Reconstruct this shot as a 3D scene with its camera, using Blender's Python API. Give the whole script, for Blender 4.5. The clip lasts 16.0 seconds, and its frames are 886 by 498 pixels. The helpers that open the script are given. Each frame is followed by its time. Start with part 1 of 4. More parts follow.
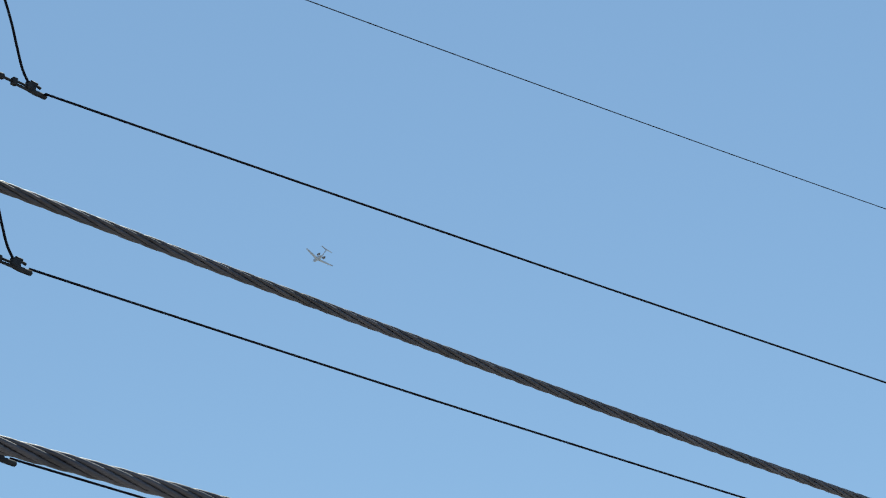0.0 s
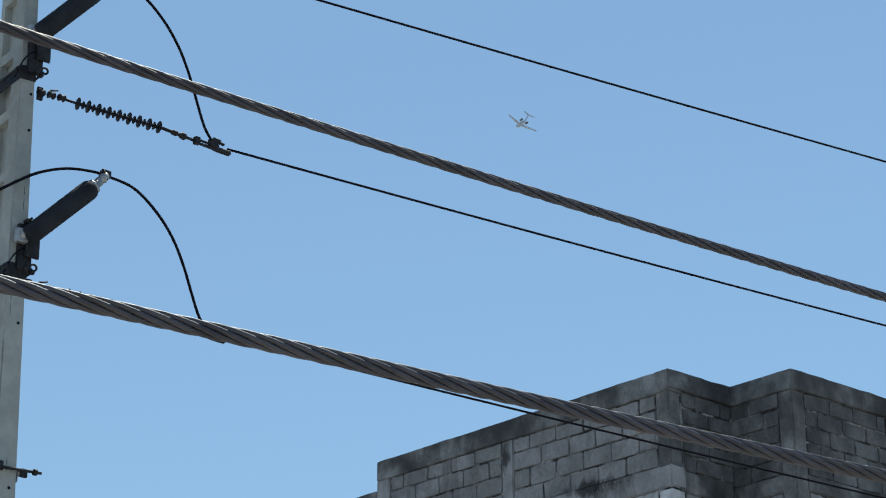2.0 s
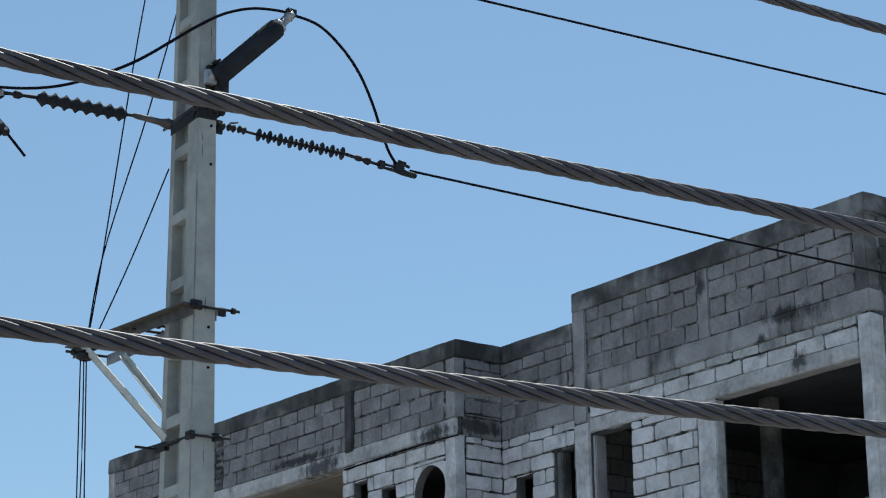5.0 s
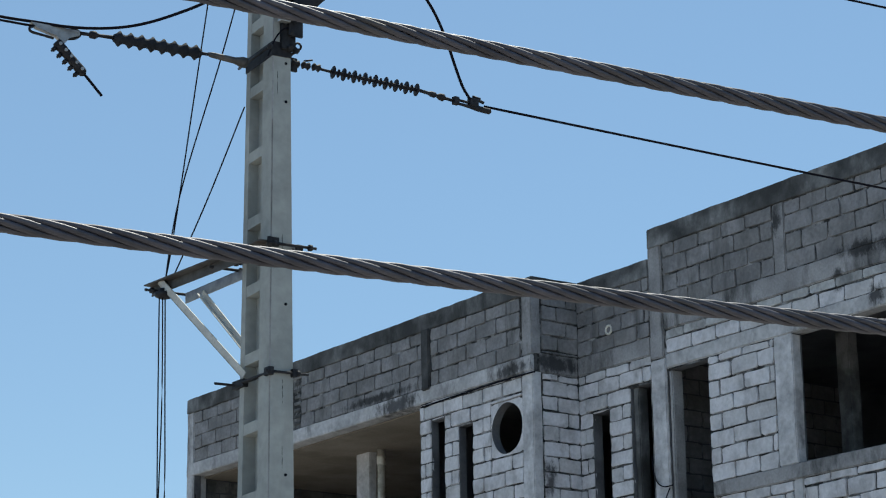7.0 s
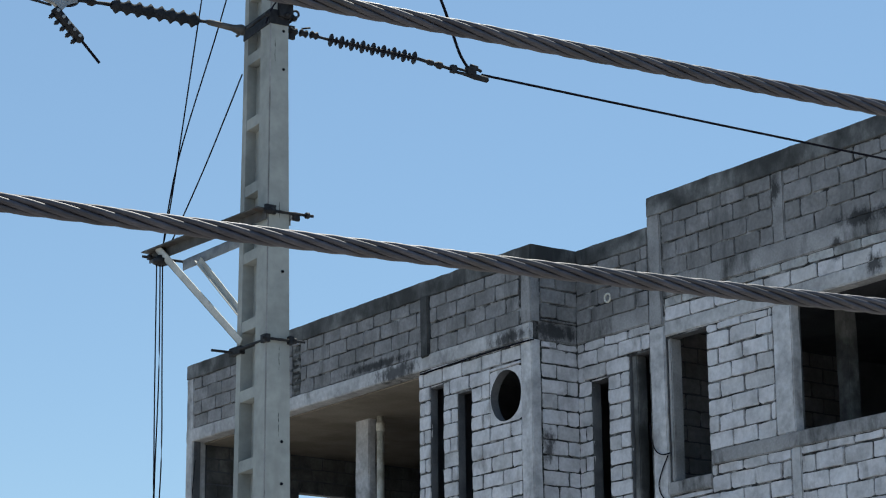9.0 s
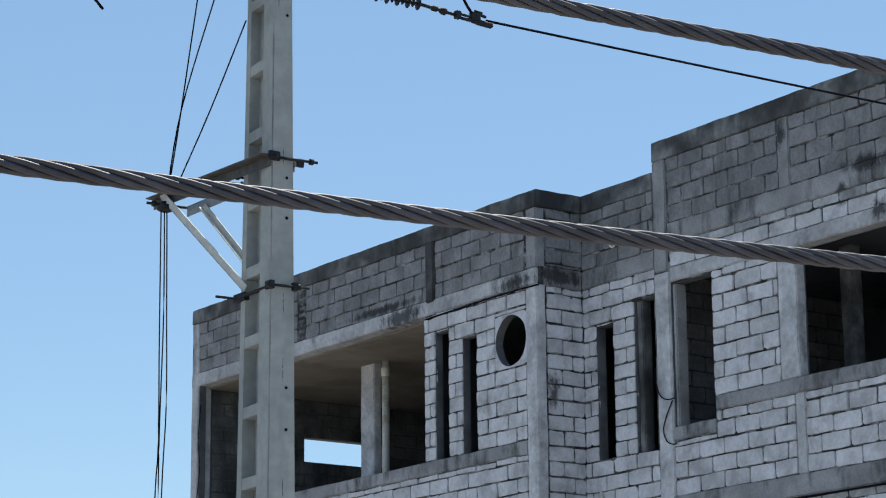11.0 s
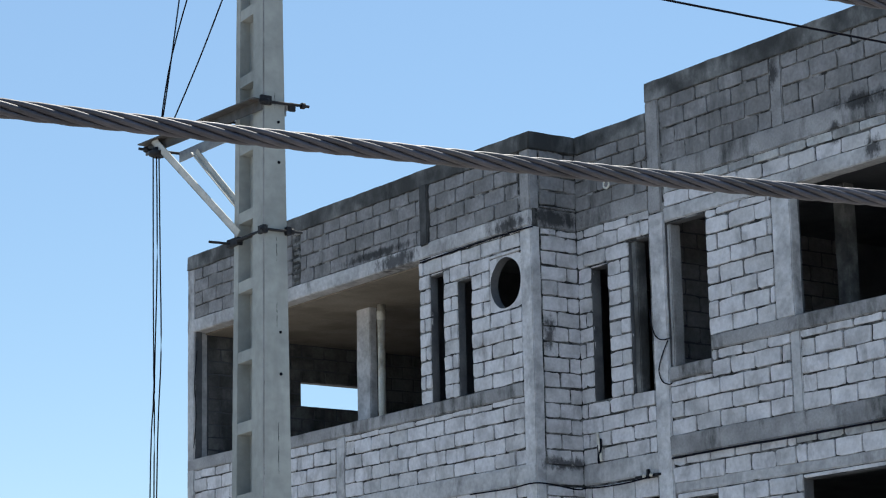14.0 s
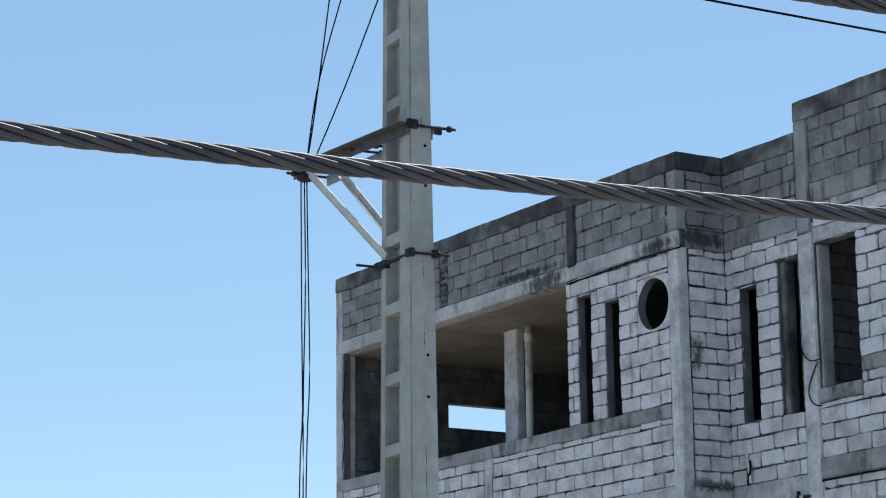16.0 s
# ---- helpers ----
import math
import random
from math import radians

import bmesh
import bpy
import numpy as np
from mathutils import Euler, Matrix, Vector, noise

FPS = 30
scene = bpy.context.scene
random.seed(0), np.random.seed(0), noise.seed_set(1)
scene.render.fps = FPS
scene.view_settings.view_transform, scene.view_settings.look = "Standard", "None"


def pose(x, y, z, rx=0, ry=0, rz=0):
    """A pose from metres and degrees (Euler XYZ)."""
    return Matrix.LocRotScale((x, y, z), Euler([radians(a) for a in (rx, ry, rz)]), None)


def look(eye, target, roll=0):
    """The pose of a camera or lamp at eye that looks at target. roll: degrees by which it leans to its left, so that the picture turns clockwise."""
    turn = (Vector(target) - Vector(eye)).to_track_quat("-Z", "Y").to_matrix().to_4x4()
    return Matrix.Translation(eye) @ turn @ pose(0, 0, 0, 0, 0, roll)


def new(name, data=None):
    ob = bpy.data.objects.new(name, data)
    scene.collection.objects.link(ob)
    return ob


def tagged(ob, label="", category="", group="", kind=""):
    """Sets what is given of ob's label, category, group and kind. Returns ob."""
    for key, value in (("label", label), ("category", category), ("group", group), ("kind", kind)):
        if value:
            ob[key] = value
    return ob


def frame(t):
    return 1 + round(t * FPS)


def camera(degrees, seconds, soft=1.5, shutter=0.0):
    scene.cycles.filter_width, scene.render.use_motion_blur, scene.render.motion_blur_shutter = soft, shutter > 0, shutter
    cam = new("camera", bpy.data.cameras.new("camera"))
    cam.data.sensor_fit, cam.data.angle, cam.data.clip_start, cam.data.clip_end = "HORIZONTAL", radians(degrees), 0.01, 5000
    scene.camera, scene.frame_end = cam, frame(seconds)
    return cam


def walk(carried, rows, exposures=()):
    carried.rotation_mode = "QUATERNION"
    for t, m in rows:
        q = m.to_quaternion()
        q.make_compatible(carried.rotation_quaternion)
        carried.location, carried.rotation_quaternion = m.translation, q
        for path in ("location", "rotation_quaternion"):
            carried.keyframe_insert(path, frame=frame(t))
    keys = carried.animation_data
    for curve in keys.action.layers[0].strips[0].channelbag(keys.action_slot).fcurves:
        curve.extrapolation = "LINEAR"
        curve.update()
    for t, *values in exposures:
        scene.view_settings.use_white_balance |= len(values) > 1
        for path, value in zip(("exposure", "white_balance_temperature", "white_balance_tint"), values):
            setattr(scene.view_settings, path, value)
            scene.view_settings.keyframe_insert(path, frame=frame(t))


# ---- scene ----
SECONDS = 16.0
cam = camera(21.34, SECONDS, soft=1.15)
# seconds, x, y, z, bearing, pitch, roll
PATH = [
    (0.0, -0.0423, 0.0991, 4.6628, 48.144, 24.674, 0.169),
    (0.5, -0.0315, 0.0673, 4.6662, 46.673, 23.858, 0.106),
    (1.0, -0.0384, 0.0139, 4.6502, 45.225, 23.043, -0.049),
    (1.5, -0.0436, 0.0296, 4.6540, 43.934, 22.225, -0.309),
    (2.0, -0.0371, 0.0121, 4.6355, 42.690, 21.389, -0.558),
    (2.5, -0.0429, 0.0346, 4.6325, 41.686, 20.378, -0.699),
    (3.0, -0.0372, 0.0339, 4.6240, 40.784, 19.506, -0.668),
    (3.5, -0.0254, 0.0384, 4.6169, 39.933, 18.780, -0.751),
    (4.0, -0.0150, 0.0473, 4.6212, 39.146, 18.256, -0.730),
    (4.5, -0.0025, 0.0640, 4.6299, 38.428, 17.852, -0.762),
    (7.0, -0.0274, 0.0470, 4.5891, 35.853, 16.000, -0.795),
    (7.5, -0.0197, 0.0443, 4.5900, 35.743, 15.822, -1.045),
    (8.0, -0.0129, 0.0375, 4.5925, 35.755, 15.639, -1.061),
    (8.5, -0.0126, 0.0218, 4.5875, 35.811, 15.433, -0.933),
    (9.0, -0.0184, 0.0045, 4.5887, 35.788, 15.191, -0.550),
    (11.5, -0.0163, -0.0141, 4.5997, 35.704, 13.521, -0.670),
    (12.0, -0.0160, -0.0236, 4.5908, 35.905, 13.211, -0.945),
    (12.5, -0.0192, -0.0417, 4.5903, 35.956, 12.957, -1.120),
    (13.0, -0.0170, -0.0286, 4.5904, 35.938, 12.769, -1.191),
    (13.5, -0.0117, -0.0210, 4.5952, 35.855, 12.598, -1.270),
    (14.0, -0.0044, -0.0131, 4.5948, 35.730, 12.452, -1.210),
    (14.5, 0.0000, -0.0000, 4.6000, 35.641, 12.341, -1.177),
    (15.0, 0.0029, 0.0030, 4.5976, 35.225, 12.366, -1.068),
    (15.5, -0.0047, -0.0097, 4.6012, 34.044, 12.594, -0.890),
    (16.0, -0.0096, -0.0248, 4.6037, 32.065, 13.013, -0.671),
]
EXPOSURES = [(0.0, 0.0, 6510, -1), (1.5, 0.02, 6510, -1), (3.5, -0.03, 6520, 0), (7.0, -0.01, 6530, 1), (9.0, 0.02, 6540, 2), (11.5, 0.14, 6560, 4), (13.0, 0.21, 6555, 4), (14.5, 0.27, 6555, 4), (16.0, 0.22, 6550, 3)]
walk(cam, [(t, pose(x, y, z, 90 + p, 0, -b) @ pose(0, 0, 0, 0, 0, r)) for t, x, y, z, b, p, r in PATH], EXPOSURES)

# ---- sky and sun ----
SUN_BEARING, SUN_HEIGHT = 58.0, 62.0      # degrees east of +y, above the horizon
world = bpy.data.worlds.new("sky")
scene.world = world
world.use_nodes = True
wn = world.node_tree.nodes
sky = wn.new("ShaderNodeTexSky")
sky.sky_type = "NISHITA"
sky.sun_disc = False
sky.sun_elevation, sky.sun_rotation = radians(SUN_HEIGHT), radians(SUN_BEARING)
sky.air_density, sky.dust_density, sky.ozone_density = 1.08, 0.05, 2.6
sky.altitude = 600
wn["Background"].inputs["Strength"].default_value = 0.127
haze = wn.new("ShaderNodeMix")          # thin even haze over the clear sky
haze.data_type = "RGBA"
haze.inputs[0].default_value = 0.4
haze.inputs[7].default_value = (2.15, 3.5, 5.65, 1)
world.node_tree.links.new(sky.outputs[0], haze.inputs[6])
world.node_tree.links.new(haze.outputs[2], wn["Background"].inputs["Color"])
sun = new("sun", bpy.data.lights.new("sun", "SUN"))
sun.data.energy, sun.data.angle, sun.data.color = 4.2, radians(0.5), (1.0, 0.95, 0.87)
sb, sh = radians(SUN_BEARING), radians(SUN_HEIGHT)
SUN_WAY = Vector((math.sin(sb) * math.cos(sh), math.cos(sb) * math.cos(sh), math.sin(sh)))
sun.matrix_world = look(SUN_WAY * 60, (0, 0, 0))


# ---- materials ----
def material(name, stops, rough=0.85, metal=0.0, scale=6.0, fine=60.0, bump=0.25, depth=0.004, islands=0.0, stain=None,
             stain_scale=1.6, stain_cover=(0.5, 0.68), streak=1.0, rough_var=0.12, grain_low=0.78, gloss=0.5, patches=()):
    """Procedural surface: colours by two noises, stains of their own shape, grain relief; islands: how far single pieces differ."""
    m = bpy.data.materials.new(name)
    m.use_nodes = True
    t = m.node_tree
    n, l = t.nodes, t.links
    b = n["Principled BSDF"]
    geo = n.new("ShaderNodeNewGeometry")

    def noise_at(sc, detail, stretch=1.0, rough_=0.55):
        mp = n.new("ShaderNodeMapping")
        mp.inputs["Scale"].default_value = (sc, sc, sc * stretch)
        l.new(geo.outputs["Position"], mp.inputs["Vector"])
        x = n.new("ShaderNodeTexNoise")
        x.inputs["Scale"].default_value = 1.0
        x.inputs["Detail"].default_value = detail
        x.inputs["Roughness"].default_value = rough_
        l.new(mp.outputs[0], x.inputs["Vector"])
        return x.outputs["Fac"]

    def mix(kind, f, a, c):
        x = n.new("ShaderNodeMix")
        x.data_type, x.blend_type = "RGBA", kind
        for sock, val in ((x.inputs[0], f), (x.inputs[6], a), (x.inputs[7], c)):
            if isinstance(val, (int, float)):
                sock.default_value = val
            elif isinstance(val, tuple):
                sock.default_value = (*val, 1)
            else:
                l.new(val, sock)
        return x.outputs[2]

    def ramp(fac, points):
        r = n.new("ShaderNodeValToRGB")
        e = r.color_ramp.elements
        while len(e) < len(points):
            e.new(0.5)
        for el, (p, c) in zip(e, points):
            el.position, el.color = p, (*c, 1)
        l.new(fac, r.inputs[0])
        return r.outputs[0]

    lo, hi = 0.36, 0.64
    base = ramp(noise_at(scale, 5), [(lo + (hi - lo) * i / max(1, len(stops) - 1), c) for i, c in enumerate(stops)])
    grain = noise_at(fine, 4)
    base = mix("MULTIPLY", 1.0, base, ramp(grain, [(0.3, (grain_low,) * 3), (0.7, (1.0, 1.0, 1.0))]))
    if islands:
        info = n.new("ShaderNodeObjectInfo")
        add = n.new("ShaderNodeMath")
        add.operation = "ADD"
        l.new(info.outputs["Random"], add.inputs[0])
        l.new(geo.outputs["Random Per Island"], add.inputs[1])
        fr = n.new("ShaderNodeMath")
        fr.operation = "FRACT"
        l.new(add.outputs[0], fr.inputs[0])
        k = 1 - islands
        base = mix("MULTIPLY", 1.0, base, ramp(fr.outputs[0], [(0.0, (k, k, k * 0.98)), (0.55, (1 - islands / 3,) * 3), (1.0, (1.0, 1.0, 1.0))]))
    if stain:
        cover = ramp(noise_at(stain_scale, 7, streak, 0.66), [(stain_cover[0], (0, 0, 0)), (stain_cover[1], (1, 1, 1))])
        base = mix("MIX", cover, base, stain)
    if patches:          # single blotches of mildew: a place and its reach each way
        ragged = noise_at(8.0, 7, 0.6, 0.75)
        total = None
        for place, reach in patches:
            d = geo.outputs["Position"]
            for kind, val in (("SUBTRACT", place), ("DIVIDE", reach)):
                v = n.new("ShaderNodeVectorMath")
                v.operation = kind
                l.new(d, v.inputs[0])
                v.inputs[1].default_value = val
                d = v.outputs[0]
            far = n.new("ShaderNodeVectorMath")
            far.operation = "LENGTH"
            l.new(d, far.inputs[0])
            wob = n.new("ShaderNodeMath")
            wob.operation = "MULTIPLY_ADD"
            l.new(ragged, wob.inputs[0])
            wob.inputs[1].default_value = 3.0
            l.new(far.outputs["Value"], wob.inputs[2])
            fall = n.new("ShaderNodeMapRange")
            fall.interpolation_type = "SMOOTHSTEP"
            fall.inputs["From Min"].default_value, fall.inputs["From Max"].default_value = 2.65, 1.85
            l.new(wob.outputs[0], fall.inputs["Value"])
            if total is None:
                total = fall.outputs[0]
            else:
                top = n.new("ShaderNodeMath")
                top.operation = "MAXIMUM"
                l.new(total, top.inputs[0])
                l.new(fall.outputs[0], top.inputs[1])
                total = top.outputs[0]
        base = mix("MULTIPLY", total, base, (0.17, 0.17, 0.175))
    l.new(base, b.inputs["Base Color"])
    mr = n.new("ShaderNodeMapRange")
    mr.inputs["To Min"].default_value, mr.inputs["To Max"].default_value = rough - rough_var, min(1.0, rough + rough_var)
    l.new(grain, mr.inputs["Value"])
    l.new(mr.outputs[0], b.inputs["Roughness"])
    b.inputs["Metallic"].default_value = metal
    b.inputs["Specular IOR Level"].default_value = gloss
    bp = n.new("ShaderNodeBump")
    bp.inputs["Strength"].default_value, bp.inputs["Distance"].default_value = bump, depth
    hs = n.new("ShaderNodeMath")
    hs.operation = "ADD"
    l.new(grain, hs.inputs[0])
    l.new(noise_at(scale * 3, 3), hs.inputs[1])
    l.new(hs.outputs[0], bp.inputs["Height"])
    l.new(bp.outputs[0], b.inputs["Normal"])
    return m


MILDEW = [((16.49, 23.95, 10.87), (0.3, 0.50, 0.13)), ((16.49, 21.55, 10.87), (0.3, 0.40, 0.13)), ((16.49, 24.4, 11.05), (0.3, 0.9, 0.07)),
          ((16.85, 21.15, 10.9), (0.36, 0.2, 0.16)), ((16.72, 21.15, 9.50), (0.09, 0.1, 0.20)), ((16.9, 21.15, 8.0), (0.4, 0.1, 0.09)),
          ((17.16, 16.82, 10.98), (0.3, 0.14, 0.13)), ((17.16, 16.42, 11.24), (0.3, 0.40, 0.10)), ((17.16, 16.30, 10.72), (0.3, 0.13, 0.13)),
          ((17.16, 17.70, 11.85), (0.3, 0.09, 0.22))]
M_BLOCK = material("concrete_block", [(0.50, 0.487, 0.512), (0.67, 0.653, 0.686), (0.745, 0.728, 0.764)], 0.95, grain_low=0.80, scale=3.4, fine=22, bump=0.8,
                   depth=0.012, islands=0.20, stain=(0.24, 0.23, 0.235), stain_scale=3.0, stain_cover=(0.58, 0.76), streak=0.45, patches=MILDEW)
# weathered on the parapets; indoors and at the end its darkness replaces shade
M_OLD_DIM_BLOCK = material("weathered_dim_block", [(0.205, 0.20, 0.207), (0.262, 0.255, 0.264), (0.32, 0.312, 0.322)], 0.95, grain_low=0.70, scale=2.6, fine=22, bump=0.8,
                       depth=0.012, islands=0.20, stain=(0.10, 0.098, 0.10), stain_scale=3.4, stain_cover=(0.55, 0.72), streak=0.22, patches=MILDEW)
# mildewed blocks, darkened further for dim light at the end and indoors
M_MILDEW_DIM_BLOCK = material("mildewed_dim_block", [(0.085, 0.085, 0.088), (0.14, 0.14, 0.144), (0.20, 0.20, 0.205)], 0.95, grain_low=0.68, scale=2.6, fine=22, bump=0.8,
                          depth=0.012, islands=0.3, stain=(0.035, 0.035, 0.036), stain_scale=1.7, stain_cover=(0.50, 0.64), streak=0.45)
M_MORTAR = material("mortar", [(0.05, 0.05, 0.05), (0.15, 0.148, 0.15), (0.34, 0.335, 0.34)], 0.97, scale=4.5, fine=50, bump=0.8, depth=0.01,
                    stain=(0.02, 0.02, 0.02), stain_scale=5.0, stain_cover=(0.47, 0.56))
M_CONCRETE = material("raw_concrete", [(0.40, 0.392, 0.405), (0.50, 0.491, 0.506), (0.58, 0.57, 0.586)], 0.93, grain_low=0.72, scale=3.0, fine=17, bump=0.8,
                      depth=0.014, stain=(0.15, 0.146, 0.148), stain_scale=1.7, stain_cover=(0.55, 0.68), streak=0.45, patches=MILDEW)
# mildewed caps; also the painted-in dimness of recessed and inside members
M_OLD_DIM_CONCRETE = material("mildewed_dim_concrete", [(0.045, 0.045, 0.046), (0.12, 0.12, 0.121), (0.28, 0.28, 0.284)], 0.95, scale=2.0, fine=38,
                          bump=0.7, depth=0.008, stain=(0.03, 0.03, 0.03), stain_scale=1.4, stain_cover=(0.44, 0.64), streak=0.4)
M_COLUMN = material("rough_cast_column", [(0.42, 0.411, 0.428), (0.58, 0.57, 0.592), (0.69, 0.679, 0.704)], 0.93, grain_low=0.72, scale=3.6, fine=17, bump=0.9, depth=0.016,
                    stain=(0.20, 0.195, 0.2), stain_scale=2.6, stain_cover=(0.58, 0.72), streak=0.5, patches=MILDEW)
M_BLACK_CONCRETE = material("blackened_concrete", [(0.035, 0.035, 0.037), (0.06, 0.06, 0.062), (0.10, 0.10, 0.102)], 0.95, scale=3.0, fine=38, bump=0.7, depth=0.008)
# mid-grey blocks of the thin courses just under the beams
M_MID_BLOCK = material("mid_grey_block", [(0.34, 0.34, 0.35), (0.47, 0.47, 0.48), (0.60, 0.60, 0.61)], 0.95, grain_low=0.72, scale=3.0, fine=22, bump=0.8,
                        depth=0.012, islands=0.25, stain=(0.12, 0.12, 0.122), stain_scale=2.4, stain_cover=(0.55, 0.72), streak=0.45)
M_MID_CONCRETE = material("aged_concrete", [(0.23, 0.224, 0.23), (0.31, 0.303, 0.311), (0.385, 0.376, 0.386)], 0.94, scale=2.2, fine=38, bump=0.7,
                          depth=0.012, stain=(0.05, 0.05, 0.05), stain_scale=2.4, stain_cover=(0.52, 0.66), streak=0.35, patches=MILDEW)
# balcony ceiling: warm light off the ground is put into this brown
M_SOFFIT_BOUNCE = material("bounce_lit_ceiling", [(0.22, 0.185, 0.15), (0.32, 0.275, 0.23)], 0.93, scale=1.2, fine=30, bump=0.3, stain=(0.18, 0.15, 0.12))
# inside surfaces darkened to carry the unlit rooms' shade in their colour
M_INSIDE_SHADE = material("shade_darkened_inside", [(0.06, 0.062, 0.075), (0.11, 0.113, 0.13)], 0.95, scale=2.0, fine=40, bump=0.5)
# sides of openings, with the shade of the recess put into the colour
M_REVEAL_SHADE = material("opening_side_shade", [(0.085, 0.086, 0.096), (0.155, 0.157, 0.17)], 0.95, scale=3.0, fine=40, bump=0.5)
M_POLE = material("spun_concrete", [(0.28, 0.292, 0.285), (0.36, 0.37, 0.358), (0.41, 0.416, 0.40)], 0.88, scale=1.6, fine=14, bump=0.2,
                  depth=0.003, stain=(0.26, 0.26, 0.25), stain_scale=3.5, stain_cover=(0.55, 0.75), streak=0.12)
M_STEEL = material("galvanised_steel", [(0.30, 0.30, 0.31), (0.46, 0.46, 0.46)], 0.5, 0.75, scale=14, fine=120, bump=0.1, depth=0.001,
                   stain=(0.16, 0.10, 0.07), stain_scale=9, stain_cover=(0.60, 0.75))
# weathered rusty iron, darkened as well for the arm's shaded underside
M_ARM = material("weathered_shade_iron", [(0.07, 0.066, 0.066), (0.12, 0.115, 0.115)], 0.6, 0.4, scale=14, fine=120, bump=0.1, depth=0.001,
                 stain=(0.08, 0.045, 0.03), stain_scale=9, stain_cover=(0.55, 0.72))
# galvanised steel lightened to its sunlit tone, with rust spots
M_BRACE = material("sunlit_brace", [(0.50, 0.485, 0.45), (0.64, 0.62, 0.58)], 0.6, 0.0, scale=8, fine=90, bump=0.12, depth=0.001,
                   stain=(0.22, 0.14, 0.09), stain_scale=11, stain_cover=(0.60, 0.72))
M_DARK_STEEL = material("dark_ironwork", [(0.014, 0.014, 0.018), (0.035, 0.035, 0.04)], 0.65, 0.3, gloss=0.3, scale=20, fine=140, bump=0.15, depth=0.001)
M_STRAND = material("weathered_aluminium", [(0.066, 0.062, 0.076), (0.115, 0.108, 0.130)], 0.50, 0.5, scale=25, fine=220, bump=0.12, depth=0.0004,
                    islands=0.2, stain=(0.08, 0.072, 0.07), stain_scale=18, stain_cover=(0.5, 0.75), rough_var=0.1)
M_WIRE = material("black_wire", [(0.003, 0.003, 0.007), (0.006, 0.006, 0.013)], 0.9, 0.0, gloss=0.15, scale=20, fine=150, bump=0.1, depth=0.0005)
M_RUBBER = material("black_polymer", [(0.014, 0.0165, 0.022), (0.025, 0.028, 0.037)], 0.8, 0.0, gloss=0.2, scale=9, fine=120, bump=0.1, depth=0.001)
M_SHED = material("grey_polymer", [(0.012, 0.012, 0.018), (0.025, 0.025, 0.034)], 0.7, 0.0, gloss=0.3, scale=9, fine=120, bump=0.1, depth=0.001)
M_GROUND = material("dry_earth", [(0.42, 0.385, 0.345), (0.52, 0.48, 0.43)], 0.95, scale=0.4, fine=8, bump=0.6, depth=0.03, stain=(0.12, 0.11, 0.08),
                    stain_scale=0.15)
# aircraft body with the blue of distance haze mixed into its paint
M_JET = material("hazed_aircraft_paint", [(0.36, 0.42, 0.52), (0.42, 0.48, 0.58)], 0.5, scale=0.4, fine=3, bump=0.0)
M_JET_DARK = material("dark_engine_paint", [(0.10, 0.10, 0.12), (0.15, 0.15, 0.17)], 0.4, scale=0.4, fine=3, bump=0.0)
M_PIPE = material("pvc_pipe", [(0.66, 0.62, 0.55), (0.74, 0.71, 0.65)], 0.5, scale=3, fine=60, bump=0.05, stain=(0.35, 0.30, 0.24), stain_scale=5)


# ---- small tools ----
def mesh_of(name, bm, mat):
    me = bpy.data.meshes.new(name)
    bmesh.ops.recalc_face_normals(bm, faces=bm.faces)
    bm.to_mesh(me)
    bm.free()
    me.materials.append(mat)
    return me


def part(name, bm, mat, parent, label=""):
    ob = new(name, mesh_of(name, bm, mat))
    ob.parent = parent
    return tagged(ob, label)


def empty(name, at=(0, 0, 0), **tags):
    ob = new(name)
    ob.location = at
    ob.empty_display_size = 0.1
    return tagged(ob, **tags)


def box(bm, a, b, bevel=0.0, m=None):
    c, s = [(p + q) / 2 for p, q in zip(a, b)], [abs(q - p) for p, q in zip(a, b)]
    mat = Matrix.Translation(c) @ Matrix.Diagonal((*s, 1))
    if m is not None:
        mat = m @ mat
    r = bmesh.ops.create_cube(bm, size=1.0, matrix=mat)
    if bevel:
        edges = {e for v in r["verts"] for e in v.link_edges}
        bmesh.ops.bevel(bm, geom=list(edges), offset=bevel, segments=2, affect="EDGES", profile=0.6)
    return bm


def tube(bm, pts, radius, sides=8, caps=True):
    """A round tube along points; radius a number or one a point."""
    pts = [Vector(p) for p in pts]
    rings, up = [], Vector((0, 0, 1))
    for i, p in enumerate(pts):
        d = (pts[min(i + 1, len(pts) - 1)] - pts[max(i - 1, 0)]).normalized()
        side = d.cross(up)
        side = side.normalized() if side.length > 1e-4 else Vector((1, 0, 0))
        top = side.cross(d)
        r = radius[i] if isinstance(radius, (list, tuple)) else radius
        rings.append([bm.verts.new(p + (side * math.cos(a) + top * math.sin(a)) * r) for a in (2 * math.pi * k / sides for k in range(sides))])
    for r0, r1 in zip(rings, rings[1:]):
        for k in range(sides):
            f = bm.faces.new((r0[k], r0[(k + 1) % sides], r1[(k + 1) % sides], r1[k]))
            f.smooth = True
    if caps:
        bm.faces.new(rings[0][::-1])
        bm.faces.new(rings[-1])
    return bm


def lathe(bm, a, b, profile, sides=20):
    """A turned body from a to b; profile: (share of the length, radius)."""
    a, b = Vector(a), Vector(b)
    return tube(bm, [a.lerp(b, t) for t, _ in profile], [r for _, r in profile], sides)


